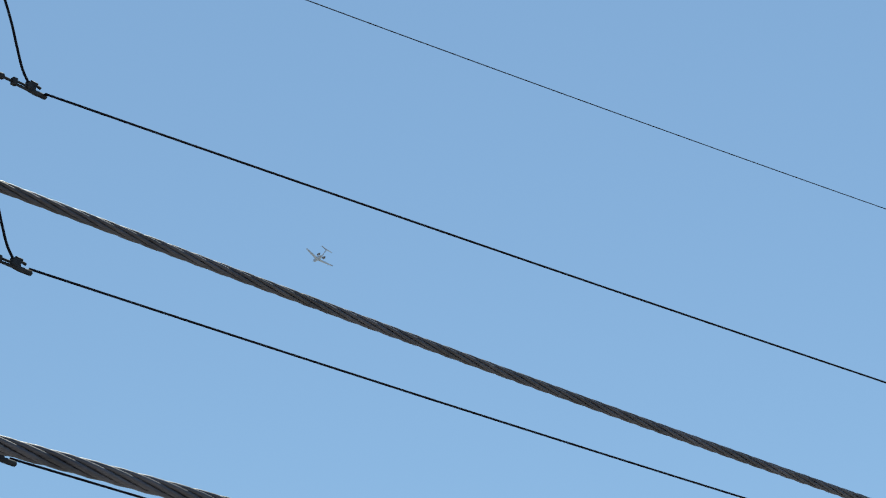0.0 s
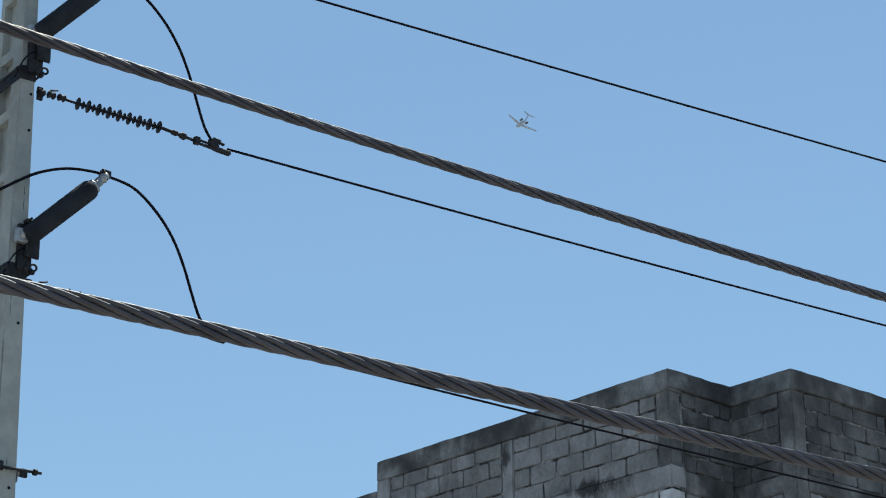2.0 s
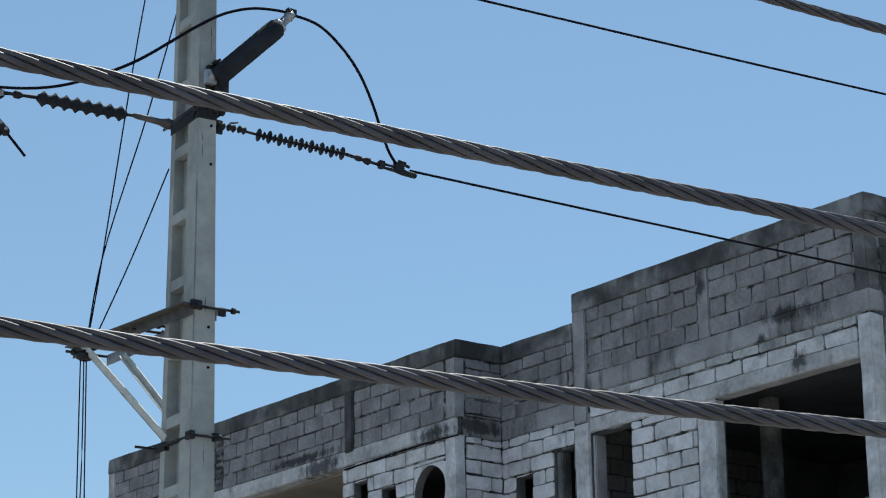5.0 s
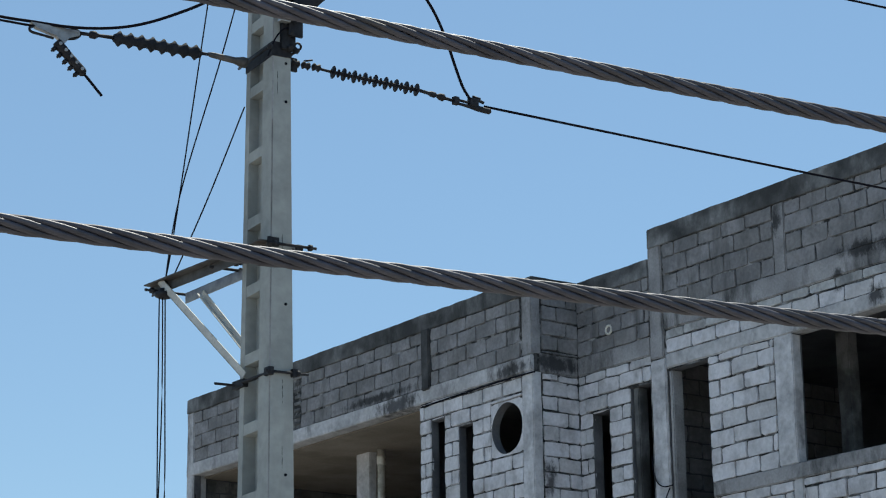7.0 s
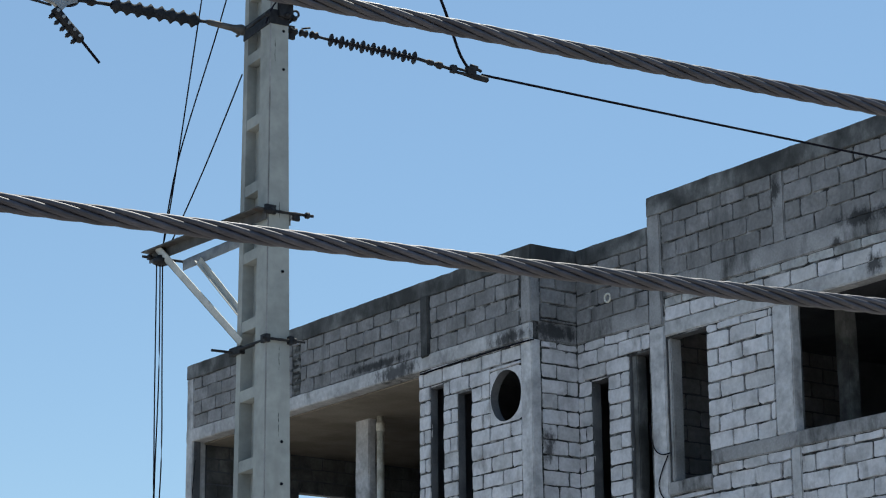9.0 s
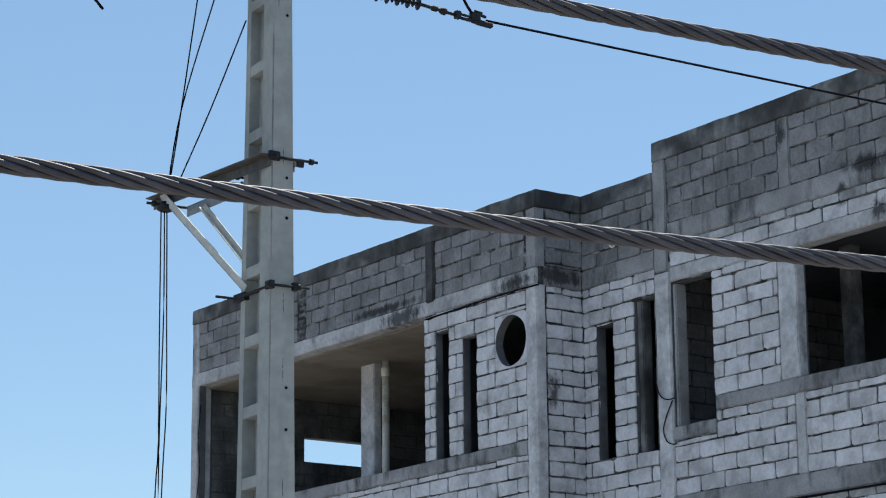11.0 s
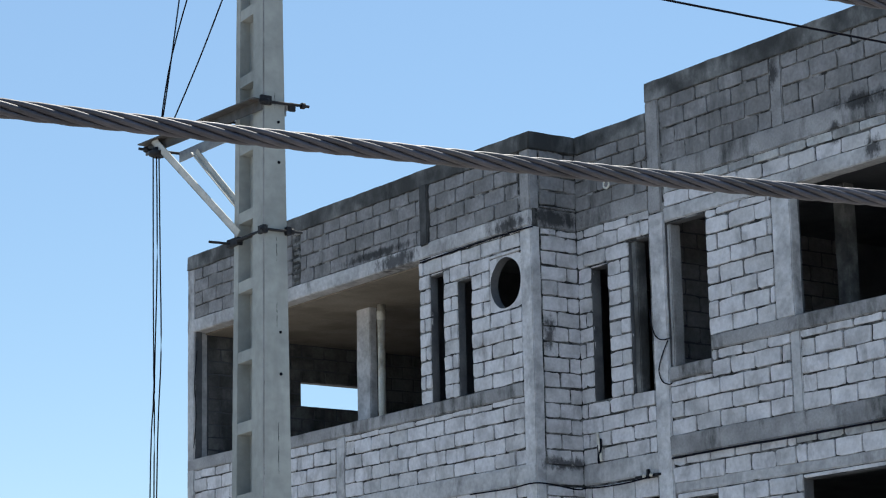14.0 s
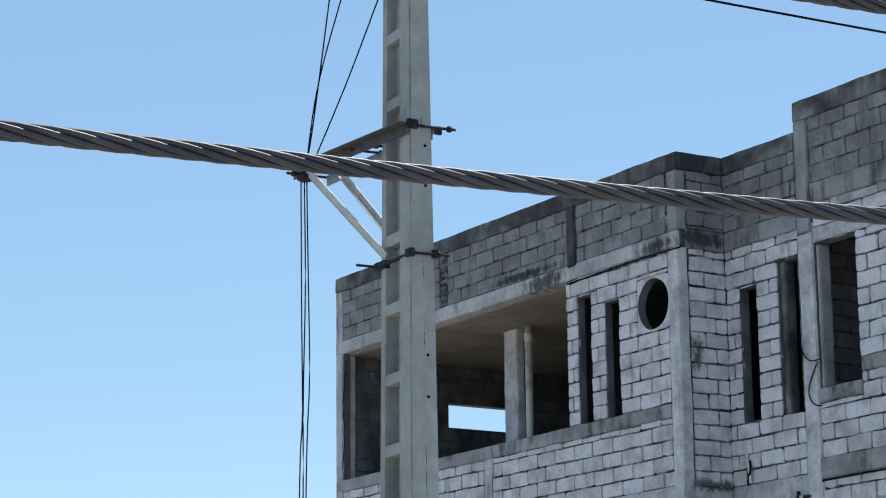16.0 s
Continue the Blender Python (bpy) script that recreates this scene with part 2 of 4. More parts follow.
def smooth_curve(points, steps=8):
    pts = [Vector(p) for p in points]
    out = []
    for i in range(len(pts) - 1):
        p0, p1, p2, p3 = pts[max(i - 1, 0)], pts[i], pts[i + 1], pts[min(i + 2, len(pts) - 1)]
        for k in range(steps):
            t = k / steps
            out.append(0.5 * ((2 * p1) + (p2 - p0) * t + (2 * p0 - 5 * p1 + 4 * p2 - p3) * t * t + (3 * p1 - p0 - 3 * p2 + p3) * t ** 3))
    return out + [pts[-1]]


# the power lines run along LINE; AWAY is square to it
LINE = Vector((math.sin(radians(96)), math.cos(radians(96)), 0))
AWAY = Vector((-math.cos(radians(96)), math.sin(radians(96)), 0))


def lp(s, u, z):
    """A place by its run along the lines, its distance square to them and its height."""
    return LINE * s + AWAY * u + Vector((0, 0, z))



# ---- ground ----
bm = bmesh.new()
bmesh.ops.create_grid(bm, x_segments=60, y_segments=60, size=2500)
tagged(new("ground", mesh_of("ground", bm, M_GROUND)), "dry bare earth reaching the horizon", "ground", kind="structure")


# ---- low-voltage cables near the eye ----
def bundled_cable(height, slope, curve, u, radius, lay, phase, label):
    """Six wires laid round a core; height along the run s is a parabola near the eye and straight beyond."""
    def z_at(s):
        lo, hi = -1.0, 4.2
        c = min(max(s, lo), hi)
        return 4.6 + height + slope * c + curve * c * c + (slope + 2 * curve * c) * (s - c)

    thing = empty("power_cable", lp(0, u, z_at(0)), label=label, category="cable", group="low-voltage cables")
    inv = Matrix.Translation(-thing.location)
    r = radius / 3.0
    s0, s1, step = -5.0, 12.0, 0.0145
    n = int((s1 - s0) / step)
    axis = [lp(s0 + i * step, u, z_at(s0 + i * step)) for i in range(n + 1)]
    for k in range(6):
        pts = []
        for i, p in enumerate(axis):
            a = phase + 2 * math.pi * (k / 6) + 2 * math.pi * (i * step) / lay
            pts.append(inv @ (p + (AWAY * math.cos(a) + Vector((0, 0, math.sin(a)))) * (2 * r)))
        part("strand", tube(bmesh.new(), pts, r * 1.06, 8), M_STRAND, thing)
    part("core_wire", tube(bmesh.new(), [inv @ p for p in axis[::8]], r * 0.98, 6), M_STRAND, thing)
    return thing


CABLE = "grey stranded aluminium power cable strung over the street"
bundled_cable(0.52357, -0.00946, 0.01366, 1.75, 0.0084, 0.182, 0.3, CABLE)
bundled_cable(0.75172, -0.00987, 0.00527, 1.75, 0.0082, 0.182, 1.1, CABLE)
bundled_cable(1.0160, -0.04256, 0.00963, 1.75, 0.0055, 0.16, 2.0, CABLE)

# ---- the concrete pole ----
PU, PS = 11.764, 5.535       # near face, left face, at the arm's height
POLE_TOP = 13.55


def pole_size(z):
    """Width along the line and depth square to it."""
    return 0.136 + 0.0165 * (8.3 - z), 0.380 + 0.018 * (8.3 - z)


pole = empty("utility_pole", lp(PS + 0.08, PU + 0.17, 0), label="grey precast concrete utility pole with ladder recesses", category="utility pole")
PINV = Matrix.Translation(-pole.location)
RUNGS = [7.315 + 0.4085 * k for k in range(-17, 14)]


def pole_ring(z, a0, a1, c0, c1):
    """Corners of a rectangle of the section: shares of the width a0..a1 and of the depth c0..c1."""
    w, d = pole_size(z)
    su, ss = PU + 0.17 - d / 2, PS + 0.079 - w / 2
    return [PINV @ lp(ss + w * a, su + d * c, z) for a, c in ((a0, c0), (a1, c0), (a1, c1), (a0, c1))]


def pole_prism(zs, a0, a1, c0, c1):
    bm = bmesh.new()
    rings = [[bm.verts.new(p) for p in pole_ring(z, a0, a1, c0, c1)] for z in zs]
    for r0, r1 in zip(rings, rings[1:]):
        for k in range(4):
            bm.faces.new((r0[k], r0[(k + 1) % 4], r1[(k + 1) % 4], r1[k]))
    bm.faces.new(rings[0][::-1])
    bm.faces.new(rings[-1])
    upright = [e for e in bm.edges if abs((e.verts[0].co - e.verts[1].co).normalized().z) > 0.9]
    bmesh.ops.bevel(bm, geom=upright, offset=0.008, segments=2, affect="EDGES")
    return bm


heights = [0.0, 2.0, 4.0, 5.0, 6.0, 7.0, 8.0, 9.0, 10.0, 11.0, 12.0, POLE_TOP]
part("flange", pole_prism(heights, 0.0, 1.0, 0.0, 0.36), M_POLE, pole)
part("flange", pole_prism(heights, 0.0, 1.0, 0.85, 1.0), M_POLE, pole)
part("web", pole_prism(heights, 0.50, 0.68, 0.34, 0.87), M_POLE, pole)
for zr in RUNGS:
    if 0.3 < zr < POLE_TOP - 0.1:
        part("rung", pole_prism([zr - 0.035, zr + 0.03], 0.015, 0.985, 0.34, 0.87), M_POLE, pole)
for i, zr in enumerate(RUNGS):          # bolt holes in the near face: black plugs stand for the shaded bores
    if 5 < zr < 12.8:
        w, d = pole_size(zr)
        for dz in (0.10, 0.27):
            if (i * 5 + int(dz * 100)) % 3 == 0:
                c = lp(PS + 0.079 + 0.028, PU + 0.17 - d / 2, zr + dz)
                part("bolt_hole", lathe(bmesh.new(), PINV @ (c - AWAY * 0.0015), PINV @ (c + AWAY * 0.02), [(0, 0.009), (1, 0.009)], 10), M_WIRE, pole)


# mould seam along the near corner, and cracks down the near face: share of the width, top, length
part("mould_seam", tube(bmesh.new(), [PINV @ lp(PS + 0.079 - pole_size(z)[0] / 2 + 0.004, PU + 0.17 - pole_size(z)[1] / 2 + 0.003, z) for z in heights], 0.005, 6), M_MID_CONCRETE, pole)
for a, z, tall in ((0.03, 8.95, 0.40), (0.03, 8.15, 0.45), (0.03, 7.45, 0.30), (0.03, 6.95, 0.35), (0.03, 6.40, 0.30), (0.55, 8.42, 0.12), (0.56, 7.56, 0.16), (0.55, 7.18, 0.16),
                   (0.56, 6.52, 0.34), (0.28, 9.42, 0.18), (0.70, 10.1, 0.2)):
    pts = []
    for k in range(7):
        zz = z - tall * k / 6
        w, d = pole_size(zz)
        pts.append(PINV @ lp(PS + 0.079 + (a - 0.5) * w + 0.0012 * math.sin(2.1 * k + 9 * z), PU + 0.17 - d / 2 + 0.0008, zz))
    part("crack", tube(bmesh.new(), pts, [0.0006, 0.0018, 0.0024, 0.0018, 0.0024, 0.0014, 0.0005], 6), M_RUBBER, pole, "dark crack in the concrete")


def band(z, tall=0.05, thick=0.006, label="steel clamp band"):
    w, d = pole_size(z)
    ob = empty("pole_band", lp(PS + 0.079, PU + 0.17, z), label="dark steel band clamped round the concrete pole", category="clamp")
    bm = bmesh.new()
    for a, b in (((-w / 2 - thick, -d / 2 - thick), (w / 2 + thick, -d / 2)), ((-w / 2 - thick, d / 2), (w / 2 + thick, d / 2 + thick)),
                 ((-w / 2 - thick, -d / 2), (-w / 2, d / 2)), ((w / 2, -d / 2), (w / 2 + thick, d / 2))):
        box(bm, (a[0], a[1], -tall / 2), (b[0], b[1], tall / 2), 0.002)
    part("strap", bm, M_DARK_STEEL, ob)
    ob.rotation_euler = (0, 0, radians(-6))
    for sx in (-1, 1):
        bm = bmesh.new()
        tube(bm, [(sx * (w / 2 + 0.03), -d / 2 - 0.05, 0), (sx * (w / 2 + 0.03), d / 2 + 0.05, 0)], 0.008, 8)
        lathe(bm, (sx * (w / 2 + 0.03), -d / 2 - 0.03, 0), (sx * (w / 2 + 0.03), -d / 2 - 0.012, 0), [(0, 0.017), (1, 0.017)], 6)
        part("bolt", bm, M_DARK_STEEL, ob)
    return ob


# ---- three phases of medium voltage, one above the other ----
AX = PU + 0.17
PHASE_Z = [9.52, 10.795, 12.06]


NEAR = PU - 0.06


def near(s, z, u):
    """A place seen in line with (s, AX, z) but at the distance u."""
    k = u / AX
    return lp(s * k, u, 4.6 + (z - 4.6) * k)


def phase_fittings(z, lift=0.0):
    g = "medium-voltage fittings"
    band(z + 0.02, 0.09)
    # thin-shed tension insulator with its dead-end clamp
    ins = empty("tension_insulator", lp(5.77, AX, z), label="dark long-rod polymer insulator with thin sheds", category="insulator", group=g)
    inv = Matrix.Translation(-ins.location)

    def q(s, dz, du=0.0):
        return inv @ lp(s, AX + du, z + dz - lift * 0.25 * (7.1 - s) / 1.3)
    bm = bmesh.new()
    for s in (5.79, 5.86, 5.93):
        lathe(bm, q(s - 0.028, 0.025), q(s + 0.03, 0.02), [(0, 0.010), (0.2, 0.026), (0.5, 0.015), (0.8, 0.026), (1, 0.010)], 10)
    box(bm, q(5.765, -0.03, -0.012), q(5.80, 0.055, 0.012), 0.004)
    tube(bm, [q(5.85, 0.05, 0), q(5.905, 0.065, 0)], 0.006, 6)
    part("shackle", bm, M_DARK_STEEL, ins)
    r0, r1 = Vector(q(6.03, 0.012)), Vector(q(6.64, -0.005))
    part("rod", tube(bmesh.new(), [r0, r1], 0.0115, 10), M_SHED, ins)
    for k in range(17):
        R = 0.041 if k % 2 == 0 else 0.027
        part("shed", lathe(bmesh.new(), r0.lerp(r1, (k + 0.30) / 17), r0.lerp(r1, (k + 0.55) / 17), [(0, 0.012), (0.40, R * 0.97), (0.5, R), (0.62, R * 0.94), (1, 0.014)], 16), M_SHED, ins)
    part("link", tube(bmesh.new(), [q(5.93, 0.02), q(6.03, 0.012)], 0.009, 8), M_DARK_STEEL, ins)
    bm = bmesh.new()
    lathe(bm, q(6.64, -0.005), q(6.90, -0.035), [(0, 0.011), (0.25, 0.011), (0.3, 0.018), (0.42, 0.018), (0.46, 0.009), (0.55, 0.022), (0.65, 0.024), (0.7, 0.01), (1, 0.01)], 10)
    part("end_fitting", bm, M_DARK_STEEL, ins)
    bm = bmesh.new()
    box(bm, q(6.88, -0.055, -0.02), q(6.915, -0.005, 0.02), 0.006)
    tube(bm, [q(6.90, -0.02), q(7.02, -0.03), q(7.06, -0.03)], 0.009, 8)
    lathe(bm, q(6.90, -0.045), q(7.15, -0.062), [(0, 0.008), (0.4, 0.012), (0.6, 0.019), (0.96, 0.019), (1, 0.008)], 10)
    box(bm, q(6.99, -0.05, -0.022), q(7.055, 0.005, 0.022), 0.008)
    tube(bm, [q(7.04, 0.004), q(7.10, -0.012)], 0.010, 6)
    tube(bm, [q(7.02, 0.018), q(7.075, 0.010)], 0.008, 6)
    part("dead_end_clamp", bm, M_DARK_STEEL, ins)
    # round-shed insulator with its strain clamp, on the far span
    ins = empty("strain_insulator", lp(5.46, AX, z), label="black ribbed polymer strain insulator with bolted tension clamp", category="insulator", group=g)
    inv = Matrix.Translation(-ins.location)

    def q(s, dz, du=0.0):
        return inv @ lp(s, AX + du, z + dz)
    bm = bmesh.new()
    lathe(bm, q(5.47, -0.03), q(5.22, -0.015), [(0, 0.030), (0.1, 0.034), (0.3, 0.020), (0.9, 0.017), (1, 0.010)], 12)
    part("socket_arm", bm, M_ARM, ins)
    prof = []
    for k in range(8):
        prof += [(k / 8, 0.026), (k / 8 + 0.03, 0.030), (k / 8 + 0.063, 0.047), (k / 8 + 0.095, 0.030)]
    part("ribbed_body", lathe(bmesh.new(), q(5.175, -0.02), q(4.63, -0.02), prof + [(1, 0.02)], 18), M_RUBBER, ins)
    part("link", tube(bmesh.new(), [q(5.23, -0.016), q(5.17, -0.02)], 0.010, 8), M_DARK_STEEL, ins)
    bm = bmesh.new()
    lathe(bm, q(4.635, -0.018), q(4.40, -0.03), [(0, 0.012), (0.4, 0.010), (0.5, 0.024), (0.62, 0.022), (0.66, 0.010), (1, 0.012)], 10)
    part("end_fitting", bm, M_DARK_STEEL, ins)
    bm = bmesh.new()
    verts = [q(4.42, -0.022, -0.018), q(4.13, -0.018, -0.018), q(4.16, -0.045, -0.018), q(4.28, -0.075, -0.018), q(4.33, -0.115, -0.018), q(4.36, -0.075, -0.018), q(4.42, -0.05, -0.018)]
    f = bm.faces.new([bm.verts.new(p) for p in verts])
    ext = bmesh.ops.extrude_face_region(bm, geom=[f])
    bmesh.ops.translate(bm, verts=[v for v in ext["geom"] if isinstance(v, bmesh.types.BMVert)], vec=AWAY * 0.036)
    part("clamp_body", bm, M_STEEL, ins)
    bm = bmesh.new()
    k0, k1 = Vector(q(4.285, -0.105)), Vector(q(4.462, -0.275))
    way = (k1 - k0).normalized()
    out = way.cross(AWAY).normalized()
    if out.dot(LINE) > 0:
        out = -out
    lathe(bm, k0, k1, [(0, 0.020), (0.06, 0.030), (0.5, 0.027), (0.9, 0.029), (0.96, 0.024), (1, 0.012)], 10)
    part("keeper", bm, M_DARK_STEEL, ins)
    for k in range(5):
        c = k0.lerp(k1, 0.10 + 0.19 * k)
        bm = bmesh.new()
        tube(bm, [c + out * 0.015, c + out * 0.062], 0.007, 6)
        lathe(bm, c + out * 0.034, c + out * 0.050, [(0, 0.015), (1, 0.015)], 6)
        part("keeper_bolt", bm, M_DARK_STEEL, ins)
        part("washer", lathe(bmesh.new(), c - AWAY * 0.034, c - AWAY * 0.022, [(0, 0.010), (1, 0.010)], 10), M_STEEL, ins, "bright steel washer")
    loop = [q(4.18, -0.03), q(4.145, -0.038), q(4.125, -0.055), q(4.14, -0.072), q(4.19, -0.078), q(4.27, -0.088)]
    part("loop", tube(bmesh.new(), smooth_curve(loop, 5), 0.008, 8), M_DARK_STEEL, ins)
    part("clevis", tube(bmesh.new(), smooth_curve([q(4.31, -0.085), q(4.40, -0.065), q(4.43, -0.03), q(4.40, -0.012), q(4.36, -0.02)], 5), 0.008, 8), M_DARK_STEEL, ins)
    part("cable_tail", tube(bmesh.new(), [q(4.45, -0.26), q(4.57, -0.385)], 0.0085, 8), M_WIRE, ins)
    # surge arrester leaning out from the band
    arr = empty("surge_arrester", near(5.70, z + 0.30, NEAR), label="black cylindrical surge arrester leaning from the concrete pole", category="arrester", group=g)
    inv = Matrix.Translation(-arr.location)

    def q(s, dz, du=0.0):
        return inv @ near(s - lift * 0.5 * (dz - 0.25) / 0.5, z + dz + lift, NEAR + du)
    part("housing", lathe(bmesh.new(), q(5.742, 0.306), q(6.17, 0.740), [(0, 0.052), (0.01, 0.060), (0.93, 0.062), (0.97, 0.060), (1, 0.046)], 24), M_RUBBER, arr)
    bm = bmesh.new()
    lathe(bm, q(6.165, 0.735), q(6.262, 0.845), [(0, 0.048), (0.16, 0.048), (0.24, 0.030), (0.7, 0.027), (0.75, 0.033), (1, 0.028)], 12)
    part("end_cap", bm, M_STEEL, arr)
    bm = bmesh.new()
    for du in (-0.03, 0.03):
        tube(bm, [q(6.238, 0.882, du * 0.6), q(6.268, 0.815, du * 0.6)], 0.010, 6)
    box(bm, q(6.240, 0.838, -0.022), q(6.276, 0.864, 0.022), 0.006)
    part("terminal", bm, M_DARK_STEEL, arr)
    bm = bmesh.new()
    lathe(bm, q(5.70, 0.33), q(5.765, 0.315), [(0, 0.034), (0.5, 0.034), (0.55, 0.02), (1, 0.03)], 12)
    box(bm, q(5.695, 0.285, -0.025), q(5.735, 0.35, 0.025), 0.006)
    part("base_bracket", bm, M_STEEL, arr, "pale galvanised clevis")
    bm = bmesh.new()
    box(bm, inv @ lp(5.605, PU - 0.035, z + 0.02), inv @ lp(5.695, PU + 0.01, z + 0.31), 0.006)
    box(bm, inv @ lp(5.64, PU - 0.06, z + 0.10), inv @ lp(5.735, PU - 0.03, z + 0.24), 0.012)
    part("mounting_plate", bm, M_DARK_STEEL, arr)
    for dz in (0.0, 0.09, 0.18, 0.30):
        part("bolt", lathe(bmesh.new(), inv @ lp(5.655, PU - 0.085, z + 0.03 + dz), inv @ lp(5.655, PU - 0.01, z + 0.03 + dz), [(0, 0.009), (0.4, 0.009), (0.45, 0.018), (1, 0.018)], 6), M_DARK_STEEL, arr)
    for dz, r in ((0.15, 0.026), (0.055, 0.020)):
        ring_pts = [inv @ lp(5.715 + r * math.cos(a), PU - 0.02, z + dz + r * math.sin(a)) for a in (2 * math.pi * k / 14 for k in range(15))]
        part("shackle_ring", tube(bmesh.new(), ring_pts, 0.007, 6), M_DARK_STEEL, arr)
    part("earth_lead", tube(bmesh.new(), smooth_curve([inv @ lp(*c) for c in ((5.66, PU - 0.04, z + 0.16), (5.60, PU - 0.05, z + 0.13), (5.55, PU - 0.05, z + 0.06), (5.53, PU + 0.0, z - 0.03))], 6), 0.005, 6), M_WIRE, arr)
    # jumper that loops over the arrester from span to span
    pts = [(3.0, 0.10), (3.5, 0.035), (3.9, -0.002), (4.154, 0.001), (4.39, 0.01), (4.629, 0.05), (4.838, 0.12), (5.078, 0.242), (5.253, 0.351), (5.429, 0.486), (5.609, 0.629), (5.794, 0.755),
           (5.983, 0.832), (6.158, 0.857), (6.264, 0.852), (6.455, 0.818), (6.618, 0.702), (6.741, 0.557), (6.83, 0.385), (6.90, 0.20), (6.955, 0.07), (7.03, -0.025)]
    ju = empty("jumper_wire", lp(6.26, AX, z + 0.85), label="black jumper wire looped over the surge arrester", category="wire", group=g)
    inv2 = Matrix.Translation(-ju.location)
    part("conductor", tube(bmesh.new(), smooth_curve([inv2 @ near(s, z + dz - 0.01 + lift * min(1.0, max(0.0, (s - 4.2) / 0.9)) * min(1.0, max(0.0, (7.03 - s) / 0.5)), AX + (NEAR - AX) * min(1.0, max(0.0, (s - 4.2) / 0.9), ) * min(1.0, max(0.0, (7.03 - s) / 0.5))) for s, dz in pts], 6), 0.0092, 8), M_WIRE, ju)


for z, lift in zip(PHASE_Z, (0.0, 0.07, 0.07)):
    phase_fittings(z, lift)


def span(name, label, height, slope, curve, u, s0, s1, radius, cat="wire"):
    ob = empty(name, lp(s0, u, 4.6 + height + slope * s0 + curve * s0 * s0), label=label, category=cat, group="line wires")
    inv = Matrix.Translation(-ob.location)
    n = 60
    pts = []
    for i in range(n + 1):
        s = s0 + (s1 - s0) * i / n
        pts.append(inv @ lp(s, u, 4.6 + height + slope * s + curve * s * s))
    part("conductor", tube(bmesh.new(), pts, radius, 8), M_WIRE, ob)
    return ob


SPANW = "thin dark line wire stretched from the pole"
span("line_wire", SPANW, 7.2184, 0.02213, 0.00061, 11.908, 7.12, 60.0, 0.0085)
span("line_wire", SPANW, 6.2425, -0.01763, 0.00111, 11.957, 7.14, 60.0, 0.0085)
span("line_wire", SPANW, 5.1518, -0.04409, 0.00118, 11.963, 7.12, 60.0, 0.0085)
span("earth_wire", "very thin dark wire high over the line", 8.4665, 0.04926, 0.00107, 11.956, 5.6, 60.0, 0.0042)
for z in PHASE_Z:
    span("line_wire", SPANW, z - 4.6 - 0.035, 0.0, 0.0, AX, -40.0, 4.2, 0.0075)

# ---- crossarm of two angle irons with braces ----
ARM_Z = 8.33
arm = empty("crossarm_bracket", lp(PS, PU + 0.3, ARM_Z), label="galvanised angle-iron side bracket braced from the concrete pole", category="bracket")
AINV = Matrix.Translation(-arm.location)


def angle_iron(a, b, wide=0.065, thick=0.007, flip=1, drop=-1):
    """An L section from a to b: one leg upright, one level."""
    bm = bmesh.new()
    a, b = Vector(a), Vector(b)
    d = (b - a).normalized()
    side = d.cross(Vector((0, 0, 1))).normalized() * flip
    up = side.cross(d).normalized() * flip
    for p0, p1 in (((0, 0), (wide, drop * thick)), ((0, 0), (thick, drop * wide))):
        vs = []
        for base in (a, b):
            vs.append([bm.verts.new(base + side * x + up * y) for x, y in ((p0[0], p0[1]), (p1[0], p0[1]), (p1[0], p1[1]), (p0[0], p1[1]))])
        for k in range(4):
            bm.faces.new((vs[0][k], vs[0][(k + 1) % 4], vs[1][(k + 1) % 4], vs[1][k]))
        bm.faces.new(vs[0][::-1])
        bm.faces.new(vs[1])
    return bm


def ap(s, u, z):
    return AINV @ lp(s, PU + u, z)


W8, D8 = pole_size(ARM_Z)
LFT, RGT = PS + 0.079 - W8 / 2 - 0.004, PS + 0.079 + W8 / 2 + 0.004
# underside shade and lit face are put into the two arms' colours
part("arm", angle_iron(ap(LFT, -0.02, ARM_Z + 0.03), ap(LFT - 0.2, 1.22, ARM_Z + 0.03), flip=-1), M_ARM, arm)
part("arm", angle_iron(ap(RGT, -0.02, ARM_Z + 0.01), ap(RGT - 0.17, 1.12, ARM_Z - 0.015), flip=1), M_STEEL, arm)
part("brace", angle_iron(ap(LFT - 0.223, 1.09, ARM_Z + 0.012), ap(LFT - 0.018, 0.30, 7.612), 0.046, flip=-1, drop=1), M_BRACE, arm, "galvanised steel brace with rust spots, sunlight in its colour")
part("brace", angle_iron(ap(RGT - 0.145, 0.93, ARM_Z - 0.07), ap(RGT - 0.005, 0.30, 7.64), 0.037, flip=1, drop=1), M_BRACE, arm, "galvanised steel brace with rust spots, sunlight in its colour")
for u, z, s0, s1 in ((-0.045, ARM_Z + 0.01, LFT - 0.03, RGT + 0.14), (1.15, ARM_Z - 0.015, LFT - 0.28, RGT - 0.06), (0.55, ARM_Z, LFT - 0.12, RGT - 0.02),
                     (D8 + 0.03, ARM_Z, LFT - 0.06, RGT + 0.03)):
    bm = tube(bmesh.new(), [ap(s0, u, z), ap(s1, u, z)], 0.009, 8)
    for s in (s0 + 0.035, s1 - 0.05):
        lathe(bm, ap(s, u, z), ap(s + 0.022, u, z), [(0, 0.019), (1, 0.019)], 6)
    part("through_bolt", bm, M_DARK_STEEL, arm)
bm = bmesh.new()
box(bm, ap(LFT - 0.02, -0.045, ARM_Z - 0.005), ap(LFT + 0.05, -0.015, ARM_Z + 0.05), 0.006)
part("end_plate", bm, M_DARK_STEEL, arm)
